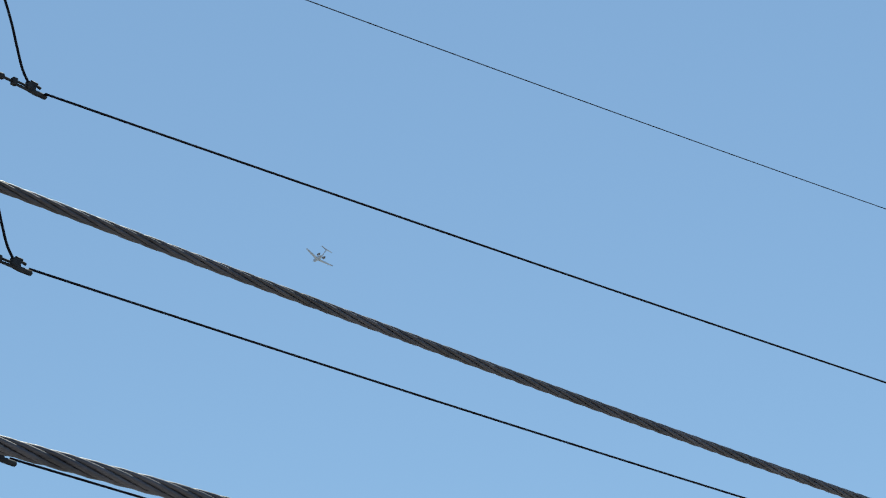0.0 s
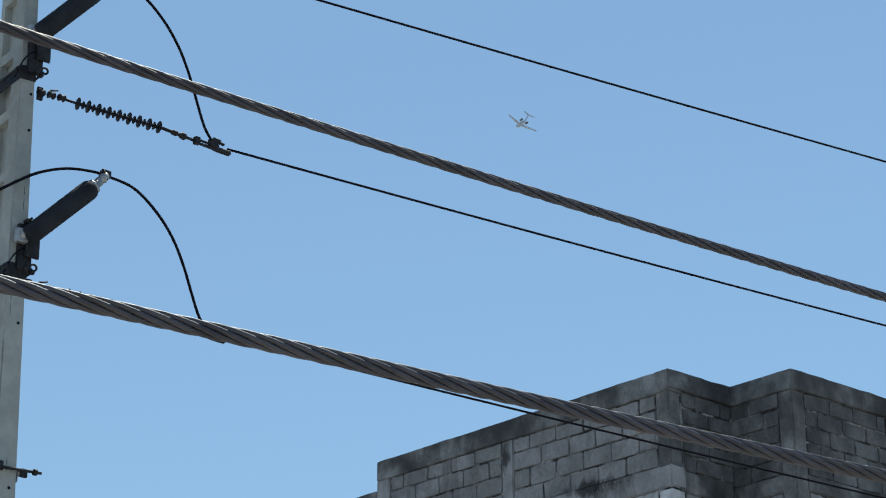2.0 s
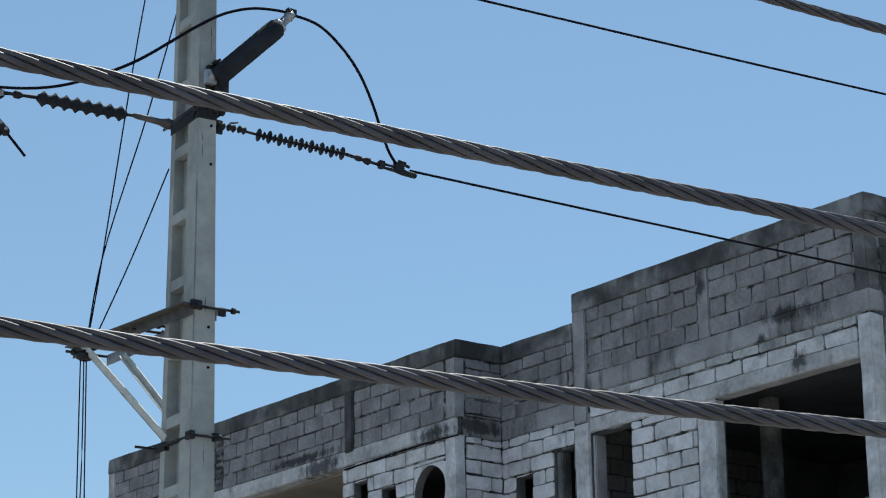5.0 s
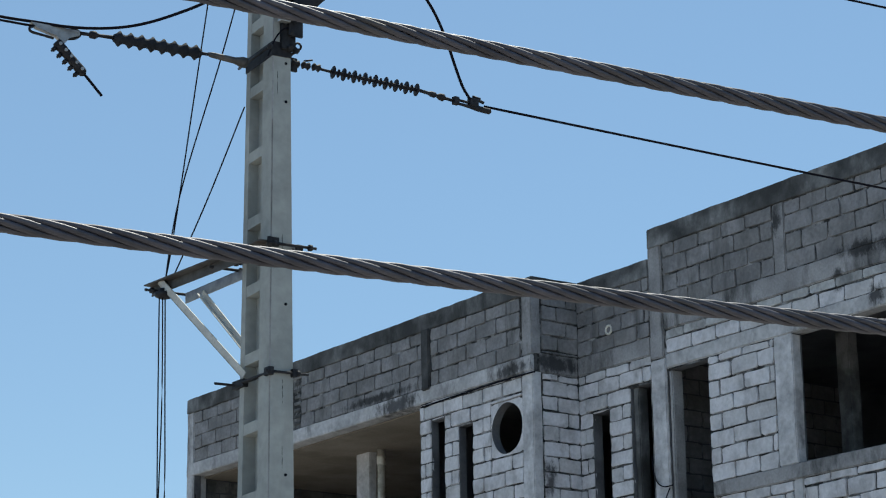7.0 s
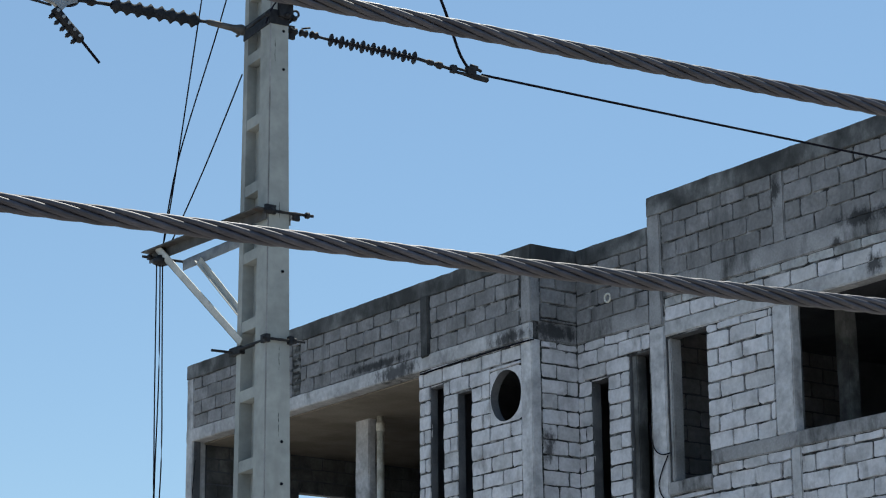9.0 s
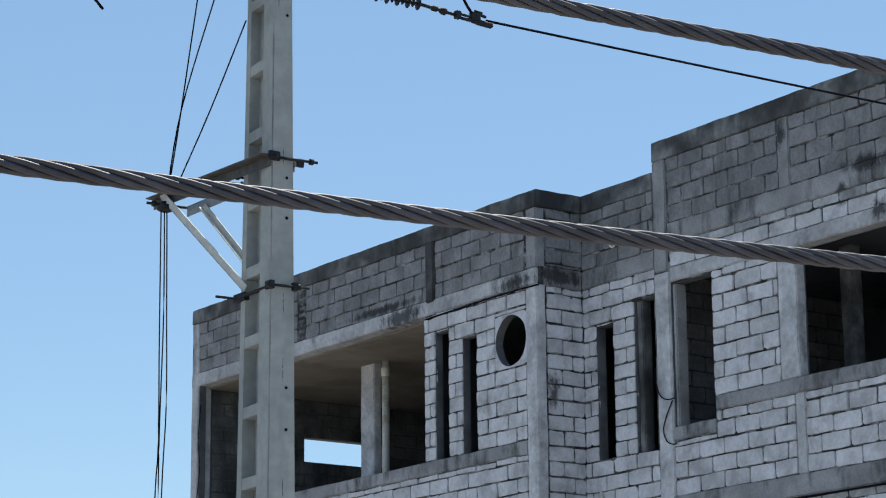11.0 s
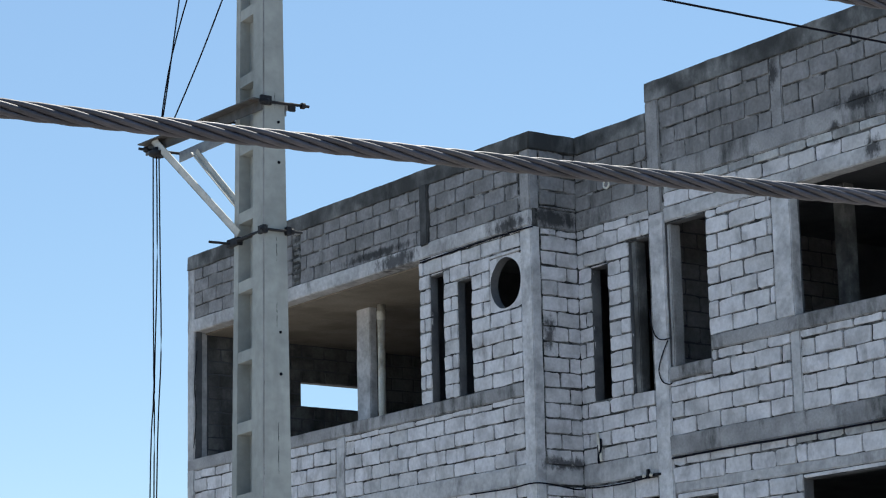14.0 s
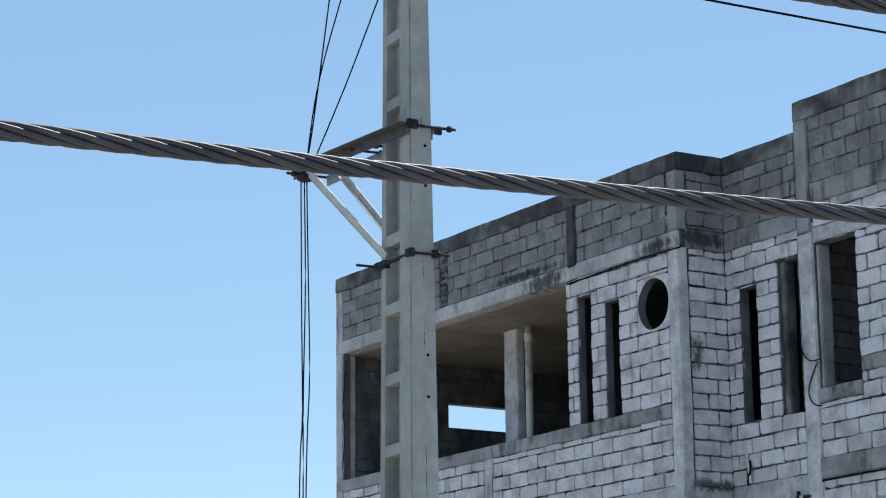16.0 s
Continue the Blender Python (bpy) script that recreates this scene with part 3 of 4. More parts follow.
part("end_plate", box(bmesh.new(), ap(RGT + 0.015, -0.048, ARM_Z - 0.028), ap(RGT + 0.055, -0.02, ARM_Z + 0.022), 0.006), M_DARK_STEEL, arm)
# lower clamp of the braces
LZ = 7.59
clamp = empty("brace_clamp", lp(PS + 0.079, PU, LZ), label="dark bolted steel clamp holding the bracket braces to the pole", category="clamp")
CINV = Matrix.Translation(-clamp.location)
W7, D7 = pole_size(LZ)
l7, r7 = PS + 0.079 - W7 / 2, PS + 0.079 + W7 / 2
for u, s0, s1 in ((-0.042, l7 - 0.03, r7 + 0.09), (D7 - 0.005, l7 - 0.15, r7 + 0.04)):
    bm = tube(bmesh.new(), [CINV @ lp(s0, PU + u, LZ), CINV @ lp(s1, PU + u, LZ)], 0.008, 8)
    for s in (l7 - 0.02, r7 + 0.015):
        lathe(bm, CINV @ lp(s, PU + u, LZ), CINV @ lp(s + 0.02, PU + u, LZ), [(0, 0.018), (1, 0.018)], 6)
    part("long_bolt", bm, M_DARK_STEEL, clamp)
for s0, s1, u0, u1 in ((l7 - 0.014, l7 + 0.012, -0.055, 0.01), (l7 - 0.014, l7 + 0.01, D7 - 0.10, D7 + 0.03), (r7 - 0.012, r7 + 0.014, -0.055, 0.005), (r7 - 0.01, r7 + 0.012, D7 - 0.06, D7 + 0.03)):
    part("clamp_plate", box(bmesh.new(), CINV @ lp(s0, PU + u0, LZ - 0.022), CINV @ lp(s1, PU + u1, LZ + 0.026), 0.005), M_DARK_STEEL, clamp)
part("strap", box(bmesh.new(), CINV @ lp(l7 - 0.004, PU + 0.03, LZ - 0.006), CINV @ lp(l7 + 0.004, PU + D7 - 0.10, LZ + 0.006), 0.001), M_DARK_STEEL, clamp)

# ---- stay wires down to the bracket tip and on to the ground ----
def wire(name, label, pts, r, group=""):
    ob = empty(name, pts[0], label=label, category="wire", group=group)
    o = Vector(pts[0])
    part("strand", tube(bmesh.new(), [Vector(p) - o for p in smooth_curve(pts, 6)], r, 7), M_WIRE, ob)
    return ob


TIPS, TIPU, TIPZ = 5.345, PU + 1.05, 8.30
for pts in ([(5.56, PU + 0.36, 12.3), (5.491, PU + 0.55, 10.77), (5.462, PU + 0.72, 10.08), (5.372, PU + 0.98, 8.64), (TIPS - 0.008, TIPU, TIPZ)],
            [(5.61, PU + 0.42, 10.35), (5.533, PU + 0.66, 9.72), (5.395, PU + 0.95, 8.88), (TIPS, TIPU, TIPZ)],
            [(5.549, PU + 0.36, 9.29), (5.47, PU + 0.70, 8.80), (TIPS + 0.03, TIPU, TIPZ + 0.02)]):
    wire("stay_wire", "thin dark stay wire from the pole to the bracket tip", [lp(*q) for q in pts], 0.0045, "stay wires")
for pts in ([(-0.03, 8.27), (-0.024, 7.44), (-0.018, 6.8), (-0.037, 6.16), (-0.05, 3.0), (-0.03, 0.0)], [(-0.008, 8.27), (0.0, 7.6), (-0.012, 6.9), (-0.012, 6.16), (-0.02, 3.0), (0.0, 0.0)],
            [(0.008, 8.27), (0.02, 7.6), (0.028, 7.04), (0.005, 6.16), (0.0, 3.0), (0.03, 0.0)]):
    wire("anchor_wire", "thin dark stay wire hanging steeply from the bracket tip", [lp(TIPS + ds, TIPU, z) for ds, z in pts], 0.0042, "anchor wires")
grip = empty("stay_grip", lp(TIPS, TIPU, 8.275), label="dark steel thimble plate under the bracket tip", category="clamp")
part("plate", lathe(bmesh.new(), (0, 0, -0.03), (0, 0, 0.03), [(0, 0.03), (0.2, 0.055), (0.6, 0.055), (0.7, 0.03), (1, 0.03)], 12), M_DARK_STEEL, grip)


# ---- the unfinished block building ----
AXF, BXF, CXF = 16.50, 17.18, 18.14           # the three steps of the street front
Y_FAR, Y1, YT, Y2, Y3 = 29.26, 21.16, 19.80, 15.31, 14.48
X_BACK = 25.5
building = empty("unfinished_building", (21.0, 22.0, 0.0), label="unfinished grey concrete-block building with empty window openings", category="building")
BO = building.location.copy()
CH, BL, JOINT = 0.180, 0.399, 0.008
rng = random.Random(11)


def wall_panel(name, axis, at, u0, u1, z0, z1, thick, holes, mat, inward=1):
    """A wall of real thickness with openings right through. axis x: it faces -x and runs along y; axis y: it faces -y and runs along x."""
    us = sorted({u0, u1, *[min(max(h[i], u0), u1) for h in holes for i in (0, 1)]})
    zs = sorted({z0, z1, *[min(max(h[i], z0), z1) for h in holes for i in (2, 3)]})

    def solid(i, k):
        if not (0 <= i < len(us) - 1 and 0 <= k < len(zs) - 1):
            return False
        cu, cz = (us[i] + us[i + 1]) / 2, (zs[k] + zs[k + 1]) / 2
        return not any(h[0] < cu < h[1] and h[2] < cz < h[3] for h in holes)
    bm = bmesh.new()
    cache = {}

    def vert(u, z, d):
        key = (u, z, d)
        if key not in cache:
            p = (at + d * inward, u, z) if axis == "x" else (u, at + d * inward, z)
            cache[key] = bm.verts.new(Vector(p) - BO)
        return cache[key]

    for i in range(len(us) - 1):
        for k in range(len(zs) - 1):
            if not solid(i, k):
                continue
            a, b, c, d = us[i], us[i + 1], zs[k], zs[k + 1]
            for dep in (0.0, thick):
                bm.faces.new([vert(u, z, dep) for u, z in ((a, c), (b, c), (b, d), (a, d))])
            for (di, dk), (p, q) in (((-1, 0), ((a, c), (a, d))), ((1, 0), ((b, c), (b, d))), ((0, -1), ((a, c), (b, c))), ((0, 1), ((a, d), (b, d)))):
                if not solid(i + di, k + dk):
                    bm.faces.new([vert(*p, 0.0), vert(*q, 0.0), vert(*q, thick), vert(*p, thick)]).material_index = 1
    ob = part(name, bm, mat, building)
    # faces lining the openings take the shade-darkened material
    ob.data.materials.append(M_REVEAL_SHADE)
    return ob


def courses(u0, u1, z0, z1, holes, start=0, grid=None):
    """Rectangles of blocks in running bond, cut at the openings. grid: (a bed's height, course height, a joint in even and in odd courses)."""
    out = []
    if grid is None:
        n = max(1, round((z1 - z0) / CH))
        grid = (z0, (z1 - z0) / n, u0 + (BL / 2 if start % 2 else 0.0), u0 + (0.0 if start % 2 else BL / 2))
    bed, h, even, odd = grid
    for k in range(math.floor((z0 - bed) / h + 0.02), math.ceil((z1 - bed) / h - 0.02)):
        a, b = max(z0, bed + k * h), min(z1, bed + (k + 1) * h)
        if b - a < 0.035:
            continue
        gaps = sorted((max(x[0], u0), min(x[1], u1)) for x in holes if x[2] < b - 0.05 and x[3] > a + 0.05 and x[1] > u0 and x[0] < u1)
        free, cur = [], u0
        for g0, g1 in gaps:
            if g0 > cur:
                free.append((cur, g0))
            cur = max(cur, g1)
        if cur < u1:
            free.append((cur, u1))
        for x in holes:          # cut blocks over and under an opening that ends within the course
            w0, w1 = max(x[0], u0), min(x[1], u1)
            if w1 - w0 > 0.08:
                if a + 0.05 < x[3] < b - 0.03:
                    out.append((w0, w1, x[3] + 0.004, b))
                if a + 0.03 < x[2] < b - 0.05:
                    out.append((w0, w1, a, x[2] - 0.004))
        joint = (odd if k % 2 else even) + rng.uniform(-0.01, 0.01)
        for f0, f1 in free:
            cuts = [f0]
            j = joint + math.ceil((f0 - joint) / BL) * BL
            while j < f1 - 0.07:
                if j > f0 + 0.07:
                    cuts.append(j + rng.uniform(-0.012, 0.012))
                j += BL
            cuts.append(f1)
            for c0, c1 in zip(cuts, cuts[1:]):
                if c1 - c0 > 0.04:
                    out.append((c0, c1, a, b))
    return out


def block_shape(bm, w, h, proud, axis, at=None):
    """One block: sides sunk into the mortar, chamfered and slightly uneven front."""
    x, z = w / 2 - JOINT / 2, h / 2 - JOINT / 2
    ch = 0.007

    def v(a, c, d):
        p = Vector((-d, a, c)) if axis == "x" else Vector((a, -d, c))
        return bm.verts.new(p if at is None else p + at)
    outline = []
    for sx, sz in ((-1, -1), (1, -1), (1, 1), (-1, 1)):
        c, d = rng.uniform(0.004, 0.026) + (rng.uniform(0.0, 0.045) if rng.random() < 0.2 else 0.0), rng.uniform(0.004, 0.018)
        pair = [(sx * (x - min(c, x * 0.5)), sz * z), (sx * x, sz * (z - min(d, z * 0.5)))]
        outline += pair if sx * sz < 0 else pair[::-1]
        edge = rng.uniform(-0.25, 0.25)
        outline.append((edge * x, -z) if (sx, sz) == (-1, -1) else (x, edge * z) if (sx, sz) == (1, -1) else (edge * x, z) if (sx, sz) == (1, 1) else (-x, edge * z))
    outline = [(p + rng.uniform(-0.007, 0.005) * (1 if p > 0 else -1), q + rng.uniform(-0.007, 0.006) * (1 if q > 0 else -1)) for p, q in outline]
    back = [v(p, q, -0.02) for p, q in outline]
    fr = [v(p - ch * (1 if p > 0.3 * x else -1 if p < -0.3 * x else 0), q - ch * (1 if q > 0.3 * z else -1 if q < -0.3 * z else 0), proud + rng.uniform(-0.004, 0.004)) for p, q in outline]
    for k in range(12):
        bm.faces.new((back[k], back[(k + 1) % 12], fr[(k + 1) % 12], fr[k]))
    bm.faces.new(fr)


SHAPES = {}
LAYING = []          # walls' blocks are laid last


def blocks(wall, axis, at, u0, u1, z0, z1, holes, mat, single=False, start=0, grid=None):
    LAYING.append((wall, axis, at, u0, u1, z0, z1, holes, mat, single, start, grid))


def lay_blocks():
    for wall, axis, at, u0, u1, z0, z1, holes, mat, single, start, grid in LAYING:
        rects = courses(u0, u1, z0, z1, holes, start, grid)
        joined = None if single else bmesh.new()
        for c0, c1, a, b in rects:
            u, z, w, h = (c0 + c1) / 2, (a + b) / 2, round(c1 - c0, 2), round(b - a, 3)
            p = (Vector((at, u, z)) if axis == "x" else Vector((u, at, z))) - BO
            if single:
                key = (axis, w, h, rng.randrange(6), mat.name)
                if key not in SHAPES:
                    bm = bmesh.new()
                    block_shape(bm, w, h, rng.uniform(0.010, 0.017), axis)
                    SHAPES[key] = mesh_of("block", bm, mat)
                ob = new("block", SHAPES[key])
                ob.parent = wall
                out, tilt = rng.uniform(-0.006, 0.006), math.radians(rng.gauss(0, 0.45)) if w > 0.2 else 0.0
                ob.location = p + Vector((out if axis == "x" else rng.uniform(-0.004, 0.004), out if axis == "y" else rng.uniform(-0.004, 0.004), rng.uniform(-0.004, 0.004)))
                ob.rotation_euler = (tilt, 0, 0) if axis == "x" else (0, tilt, 0)
            else:
                block_shape(joined, w, h, rng.uniform(0.008, 0.017), axis, p)
        if joined is not None:
            tagged(part("blockwork", joined, mat, wall), kind="stuff")


def concrete(name, a, b, mat=None, bevel=0.012, label=""):
    """A cast member, its faces a little uneven."""
    bm = bmesh.new()
    lo, hi = Vector([min(p, q) for p, q in zip(a, b)]), Vector([max(p, q) for p, q in zip(a, b)])
    size = hi - lo
    box(bm, lo - BO, hi - BO)
    long_axis = max(range(3), key=lambda i: size[i])
    n = int(min(56, max(1, size[long_axis] / 0.16)))
    edges = [e for e in bm.edges if abs((e.verts[0].co - e.verts[1].co)[long_axis]) > 1e-6]
    if n > 1:
        bmesh.ops.subdivide_edges(bm, edges=edges, cuts=n - 1)
    bm.normal_update()
    sharp = [e for e in bm.edges if len(e.link_faces) == 2 and e.calc_face_angle(0) > 1.0]
    bmesh.ops.bevel(bm, geom=sharp, offset=bevel, segments=2, affect="EDGES")
    ragged, sway = (0.009, 0.003) if name == "parapet_cap" else (0.005, 0.006)
    for v in bm.verts:
        w = v.co + BO
        v.co += noise.noise_vector(w * 2.3) * sway + noise.noise_vector(w * 9.0) * ragged
    return part(name, bm, mat or M_CONCRETE, building, label)


# zone A: far part of the front, with balcony, slits and round window
SL1, SL2 = (22.93, 23.20, 8.96, 10.53), (22.35, 22.63, 8.96, 10.37)
RND = (21.36, 21.975, 9.86, 10.51)
BALC = (23.44, 29.05, 8.94, 10.80)
wa = wall_panel("front_wall", "x", AXF, Y1 + 0.02, Y_FAR - 0.02, 0.0, 11.80, 0.10, [SL1, SL2, RND, BALC, (22.3, 23.2, 5.6, 7.3), (24.2, 26.4, 5.6, 7.2), (22.2, 23.4, 1.2, 2.9), (24.5, 27.0, 0.0, 2.6)], M_MORTAR)
GAP, STUB = (26.20, 26.41, 10.83, 11.66), (23.20, 23.36, 10.95, 11.69)
blocks(wa, "x", AXF, 23.36, 29.06, 10.975, 11.71, [GAP], M_OLD_DIM_BLOCK, single=True, grid=(10.975, 0.19, 24.275, 24.05))
blocks(wa, "x", AXF, 21.38, 23.20, 10.975, 11.71, [], M_OLD_DIM_BLOCK, single=True, grid=(10.975, 0.19, 22.225, 22.05))
blocks(wa, "x", AXF, 21.36, 23.44, 8.96, 10.785, [SL1, SL2, RND], M_BLOCK, single=True, grid=(8.955, 0.179, 21.575, 21.735))
blocks(wa, "x", AXF, 21.36, 25.16, 7.99, 8.79, [], M_BLOCK, single=True, grid=(7.99, 0.1813, 21.575, 21.75))
blocks(wa, "x", AXF, 25.37, 29.06, 7.99, 8.79, [], M_BLOCK, single=True, grid=(7.912, 0.187, 25.69, 25.91))
blocks(wa, "x", AXF, 21.36, 29.06, 4.9, 7.79, [(22.3, 23.2, 5.6, 7.3), (24.2, 26.4, 5.6, 7.2)], M_BLOCK)
blocks(wa, "x", AXF, 21.36, 29.06, 0.0, 4.6, [(22.2, 23.4, 1.2, 2.9), (24.5, 27.0, 0.0, 2.6)], M_BLOCK)
concrete("parapet_cap", (AXF - 0.026, Y1 - 0.02, 11.71), (AXF + 0.20, Y_FAR, 11.92), M_OLD_DIM_CONCRETE, 0.008)
concrete("roof_beam", (AXF - 0.025, Y1, 10.79), (AXF + 0.23, Y_FAR, 10.975))
concrete("sill_band", (AXF - 0.022, Y1 + 0.2, 8.79), (AXF + 0.18, Y_FAR - 0.02, 8.955), M_MID_CONCRETE)
concrete("floor_beam", (AXF - 0.028, Y1, 7.76), (AXF + 0.23, Y_FAR, 7.99))
concrete("floor_beam", (AXF - 0.028, Y1, 4.6), (AXF + 0.23, Y_FAR, 4.9))
concrete("column", (AXF - 0.02, Y1 - 0.012, 0.0), (AXF + 0.12, Y1 + 0.20, 10.785), M_COLUMN, label="light rough-cast corner column")
concrete("column", (AXF - 0.018, Y1 - 0.010, 10.98), (AXF + 0.12, Y1 + 0.18, 11.71), M_MID_CONCRETE)
concrete("column", (AXF - 0.018, 29.07, 0.0), (AXF + 0.20, Y_FAR, 11.71))
concrete("column", (AXF - 0.016, 25.16, 7.99), (AXF + 0.10, 25.37, 8.79))
concrete("stub_column", (AXF - 0.05, 23.20, 10.945), (AXF + 0.10, 23.36, 11.72), M_BLACK_CONCRETE)
# open cores of the broken block edge beside the joint
bm = bmesh.new()
for k in range(9):
    z = 10.86 + k * 0.09
    box(bm, Vector((AXF - 0.012, 26.22 + rng.uniform(0, 0.02), z)) - BO, Vector((AXF + 0.05, 26.40 - rng.uniform(0, 0.05), z + 0.045)) - BO, 0.01)
part("broken_edge", bm, M_OLD_DIM_CONCRETE, building)
# round window: a plate with a circular hole, and its reveal
bm = bmesh.new()
cy, cz, rad = 21.665, 10.185, 0.298
ring_o, ring_i, ring_b = [], [], []
for k in range(40):
    a = 2 * math.pi * k / 40
    ca, sa = math.cos(a), math.sin(a)
    m = min(((RND[1] if ca > 0 else RND[0]) - cy) / ca if abs(ca) > 1e-6 else 9.0, ((RND[3] if sa > 0 else RND[2]) - cz) / sa if abs(sa) > 1e-6 else 9.0)
    ring_o.append(bm.verts.new(Vector((AXF - 0.008, cy + m * ca, cz + m * sa)) - BO))
    rr = rad * (1 + 0.012 * math.sin(5 * a + 1))
    ring_i.append(bm.verts.new(Vector((AXF - 0.010, cy + rr * ca, cz + rr * 1.03 * sa)) - BO))
    ring_b.append(bm.verts.new(Vector((AXF + 0.105, cy + rr * ca, cz + rr * 1.03 * sa)) - BO))
for k in range(40):
    j = (k + 1) % 40
    bm.faces.new((ring_o[k], ring_o[j], ring_i[j], ring_i[k]))
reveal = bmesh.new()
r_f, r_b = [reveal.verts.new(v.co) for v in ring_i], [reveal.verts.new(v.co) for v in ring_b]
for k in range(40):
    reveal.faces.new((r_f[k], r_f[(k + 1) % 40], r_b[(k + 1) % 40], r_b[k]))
part("window_reveal", reveal, M_REVEAL_SHADE, building)
part("round_window", bm, M_BLOCK, building, "round window opening cut through the blockwork")

# return wall between zones A and B
wr = wall_panel("return_wall", "y", Y1, AXF + 0.02, BXF + 0.02, 0.0, 11.80, 0.16, [], M_MORTAR)
for z0, z1, mt in ((11.0, 11.71, M_OLD_DIM_BLOCK), (7.98, 10.77, M_BLOCK), (4.9, 7.74, M_BLOCK), (0.0, 4.6, M_BLOCK)):
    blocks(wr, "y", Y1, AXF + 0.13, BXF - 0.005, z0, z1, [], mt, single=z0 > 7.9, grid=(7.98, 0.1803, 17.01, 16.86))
concrete("roof_beam", (AXF + 0.1, Y1 - 0.02, 10.77), (BXF - 0.02, Y1 + 0.1, 11.0), M_MID_CONCRETE)
concrete("parapet_cap", (AXF - 0.022, Y1 - 0.026, 11.715), (BXF + 0.02, Y1 + 0.16, 11.925), M_OLD_DIM_CONCRETE, 0.008)
concrete("floor_beam", (AXF + 0.1, Y1 - 0.02, 7.76), (BXF - 0.02, Y1 + 0.1, 7.98))

# zone B: taller middle part
S3, S4 = (20.60, 20.90, 8.71, 10.28), (19.86, 20.21, 8.70, 10.47)
W1 = (18.89, 19.56, 8.91, 10.55)
BW = (15.46, 17.55, 9.15, 10.58)
LW, L1, L2 = (15.50, 17.56, 6.05, 7.44), (18.87, 19.53, 5.85, 7.42), (19.84, 20.38, 5.85, 7.52)
GRD = [(15.7, 17.4, 0.0, 2.9), (18.6, 20.2, 1.0, 2.9)]
wb = wall_panel("middle_wall", "x", BXF, Y2 + 0.02, Y1 - 0.002, 0.0, 11.80, 0.13, [S3, S4, W1, BW, LW, L1, L2] + GRD, M_MORTAR)
wt = wall_panel("tall_parapet", "x", BXF, Y2 + 0.02, YT, 11.80, 12.10, 0.16, [], M_MORTAR)
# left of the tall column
blocks(wb, "x", BXF, 19.83, Y1 - 0.01, 11.0, 11.71, [], M_OLD_DIM_BLOCK, single=True, grid=(11.0, 0.185, 20.05, 19.94))
blocks(wb, "x", BXF, 19.83, Y1 - 0.01, 7.99, 10.78, [S3, S4], M_BLOCK, single=True, grid=(7.99, 0.1785, 19.98, 19.83))
concrete("roof_beam", (BXF - 0.018, 19.83, 10.78), (BXF + 0.2, Y1 - 0.01, 11.0), M_MID_CONCRETE)
concrete("parapet_cap", (BXF - 0.026, 19.822, 11.71), (BXF + 0.2, Y1 - 0.04, 11.92), M_OLD_DIM_CONCRETE, 0.008)
concrete("floor_beam", (BXF - 0.022, 19.6, 7.75), (BXF + 0.2, Y1 - 0.01, 7.99))
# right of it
blocks(wb, "x", BXF, 17.75, 19.57, 11.255, 12.03, [], M_OLD_DIM_BLOCK, single=True, grid=(11.255, 0.203, 17.96, 18.155))
blocks(wb, "x", BXF, 15.48, 17.565, 11.255, 12.03, [], M_OLD_DIM_BLOCK, single=True, grid=(11.255, 0.203, 16.33, 16.525))
blocks(wb, "x", BXF, 15.48, 19.57, 10.74, 10.91, [], M_BLOCK, single=True, grid=(10.74, 0.17, 17.145, 17.145))
blocks(wb, "x", BXF, 15.48, 19.57, 10.91, 11.02, [], M_MID_BLOCK, single=True, grid=(10.91, 0.11, 17.26, 17.26))
blocks(wb, "x", BXF, 17.83, 18.885, 9.16, 10.57, [], M_BLOCK, single=True, grid=(9.16, 0.188, 18.50, 18.305))
blocks(wb, "x", BXF, 17.64, 19.57, 8.14, 9.0, [W1, (18.87, 19.57, 8.76, 9.0)], M_BLOCK, single=True, grid=(8.14, 0.185, 17.97, 18.18))
blocks(wb, "x", BXF, 15.48, 17.49, 8.14, 9.0, [], M_BLOCK, single=True, grid=(8.14, 0.191, 16.30, 16.47))
blocks(wb, "x", BXF, 17.64, 19.57, 7.61, 7.80, [], M_BLOCK, single=True, grid=(7.61, 0.19, 17.945, 17.945))
blocks(wb, "x", BXF, 17.64, 19.57, 7.80, 7.91, [], M_BLOCK, single=True, grid=(7.80, 0.11, 18.57, 18.57))
blocks(wb, "x", BXF, 15.48, 17.64, 7.61, 7.81, [], M_BLOCK, single=True, grid=(7.61, 0.20, 17.48, 17.48))
blocks(wb, "x", BXF, 15.48, 17.64, 7.81, 7.91, [], M_MID_BLOCK, single=True, grid=(7.81, 0.10, 17.33, 17.33))
blocks(wb, "x", BXF, 15.48, Y1 - 0.01, 4.9, 7.50, [LW, L1, L2, (19.57, 19.82, 4, 8)], M_BLOCK)
blocks(wb, "x", BXF, 19.83, Y1 - 0.01, 7.50, 7.73, [L2], M_BLOCK)
blocks(wb, "x", BXF, 15.48, Y1 - 0.01, 0.0, 4.6, GRD + [(19.57, 19.82, 0, 8)], M_BLOCK)
concrete("parapet_cap", (BXF - 0.029, Y2 - 0.02, 12.03), (BXF + 0.2, YT + 0.018, 12.26), M_OLD_DIM_CONCRETE, 0.008)
concrete("column", (BXF - 0.03, 19.57, 0.0), (BXF + 0.16, 19.82, 10.7), M_COLUMN, label="light rough-cast concrete column")
concrete("column", (BXF - 0.025, 19.60, 10.72), (BXF + 0.16, 19.815, 12.03), M_MID_CONCRETE)
concrete("column", (BXF - 0.02, 17.57, 11.25), (BXF + 0.1, 17.745, 12.03), M_MID_CONCRETE)
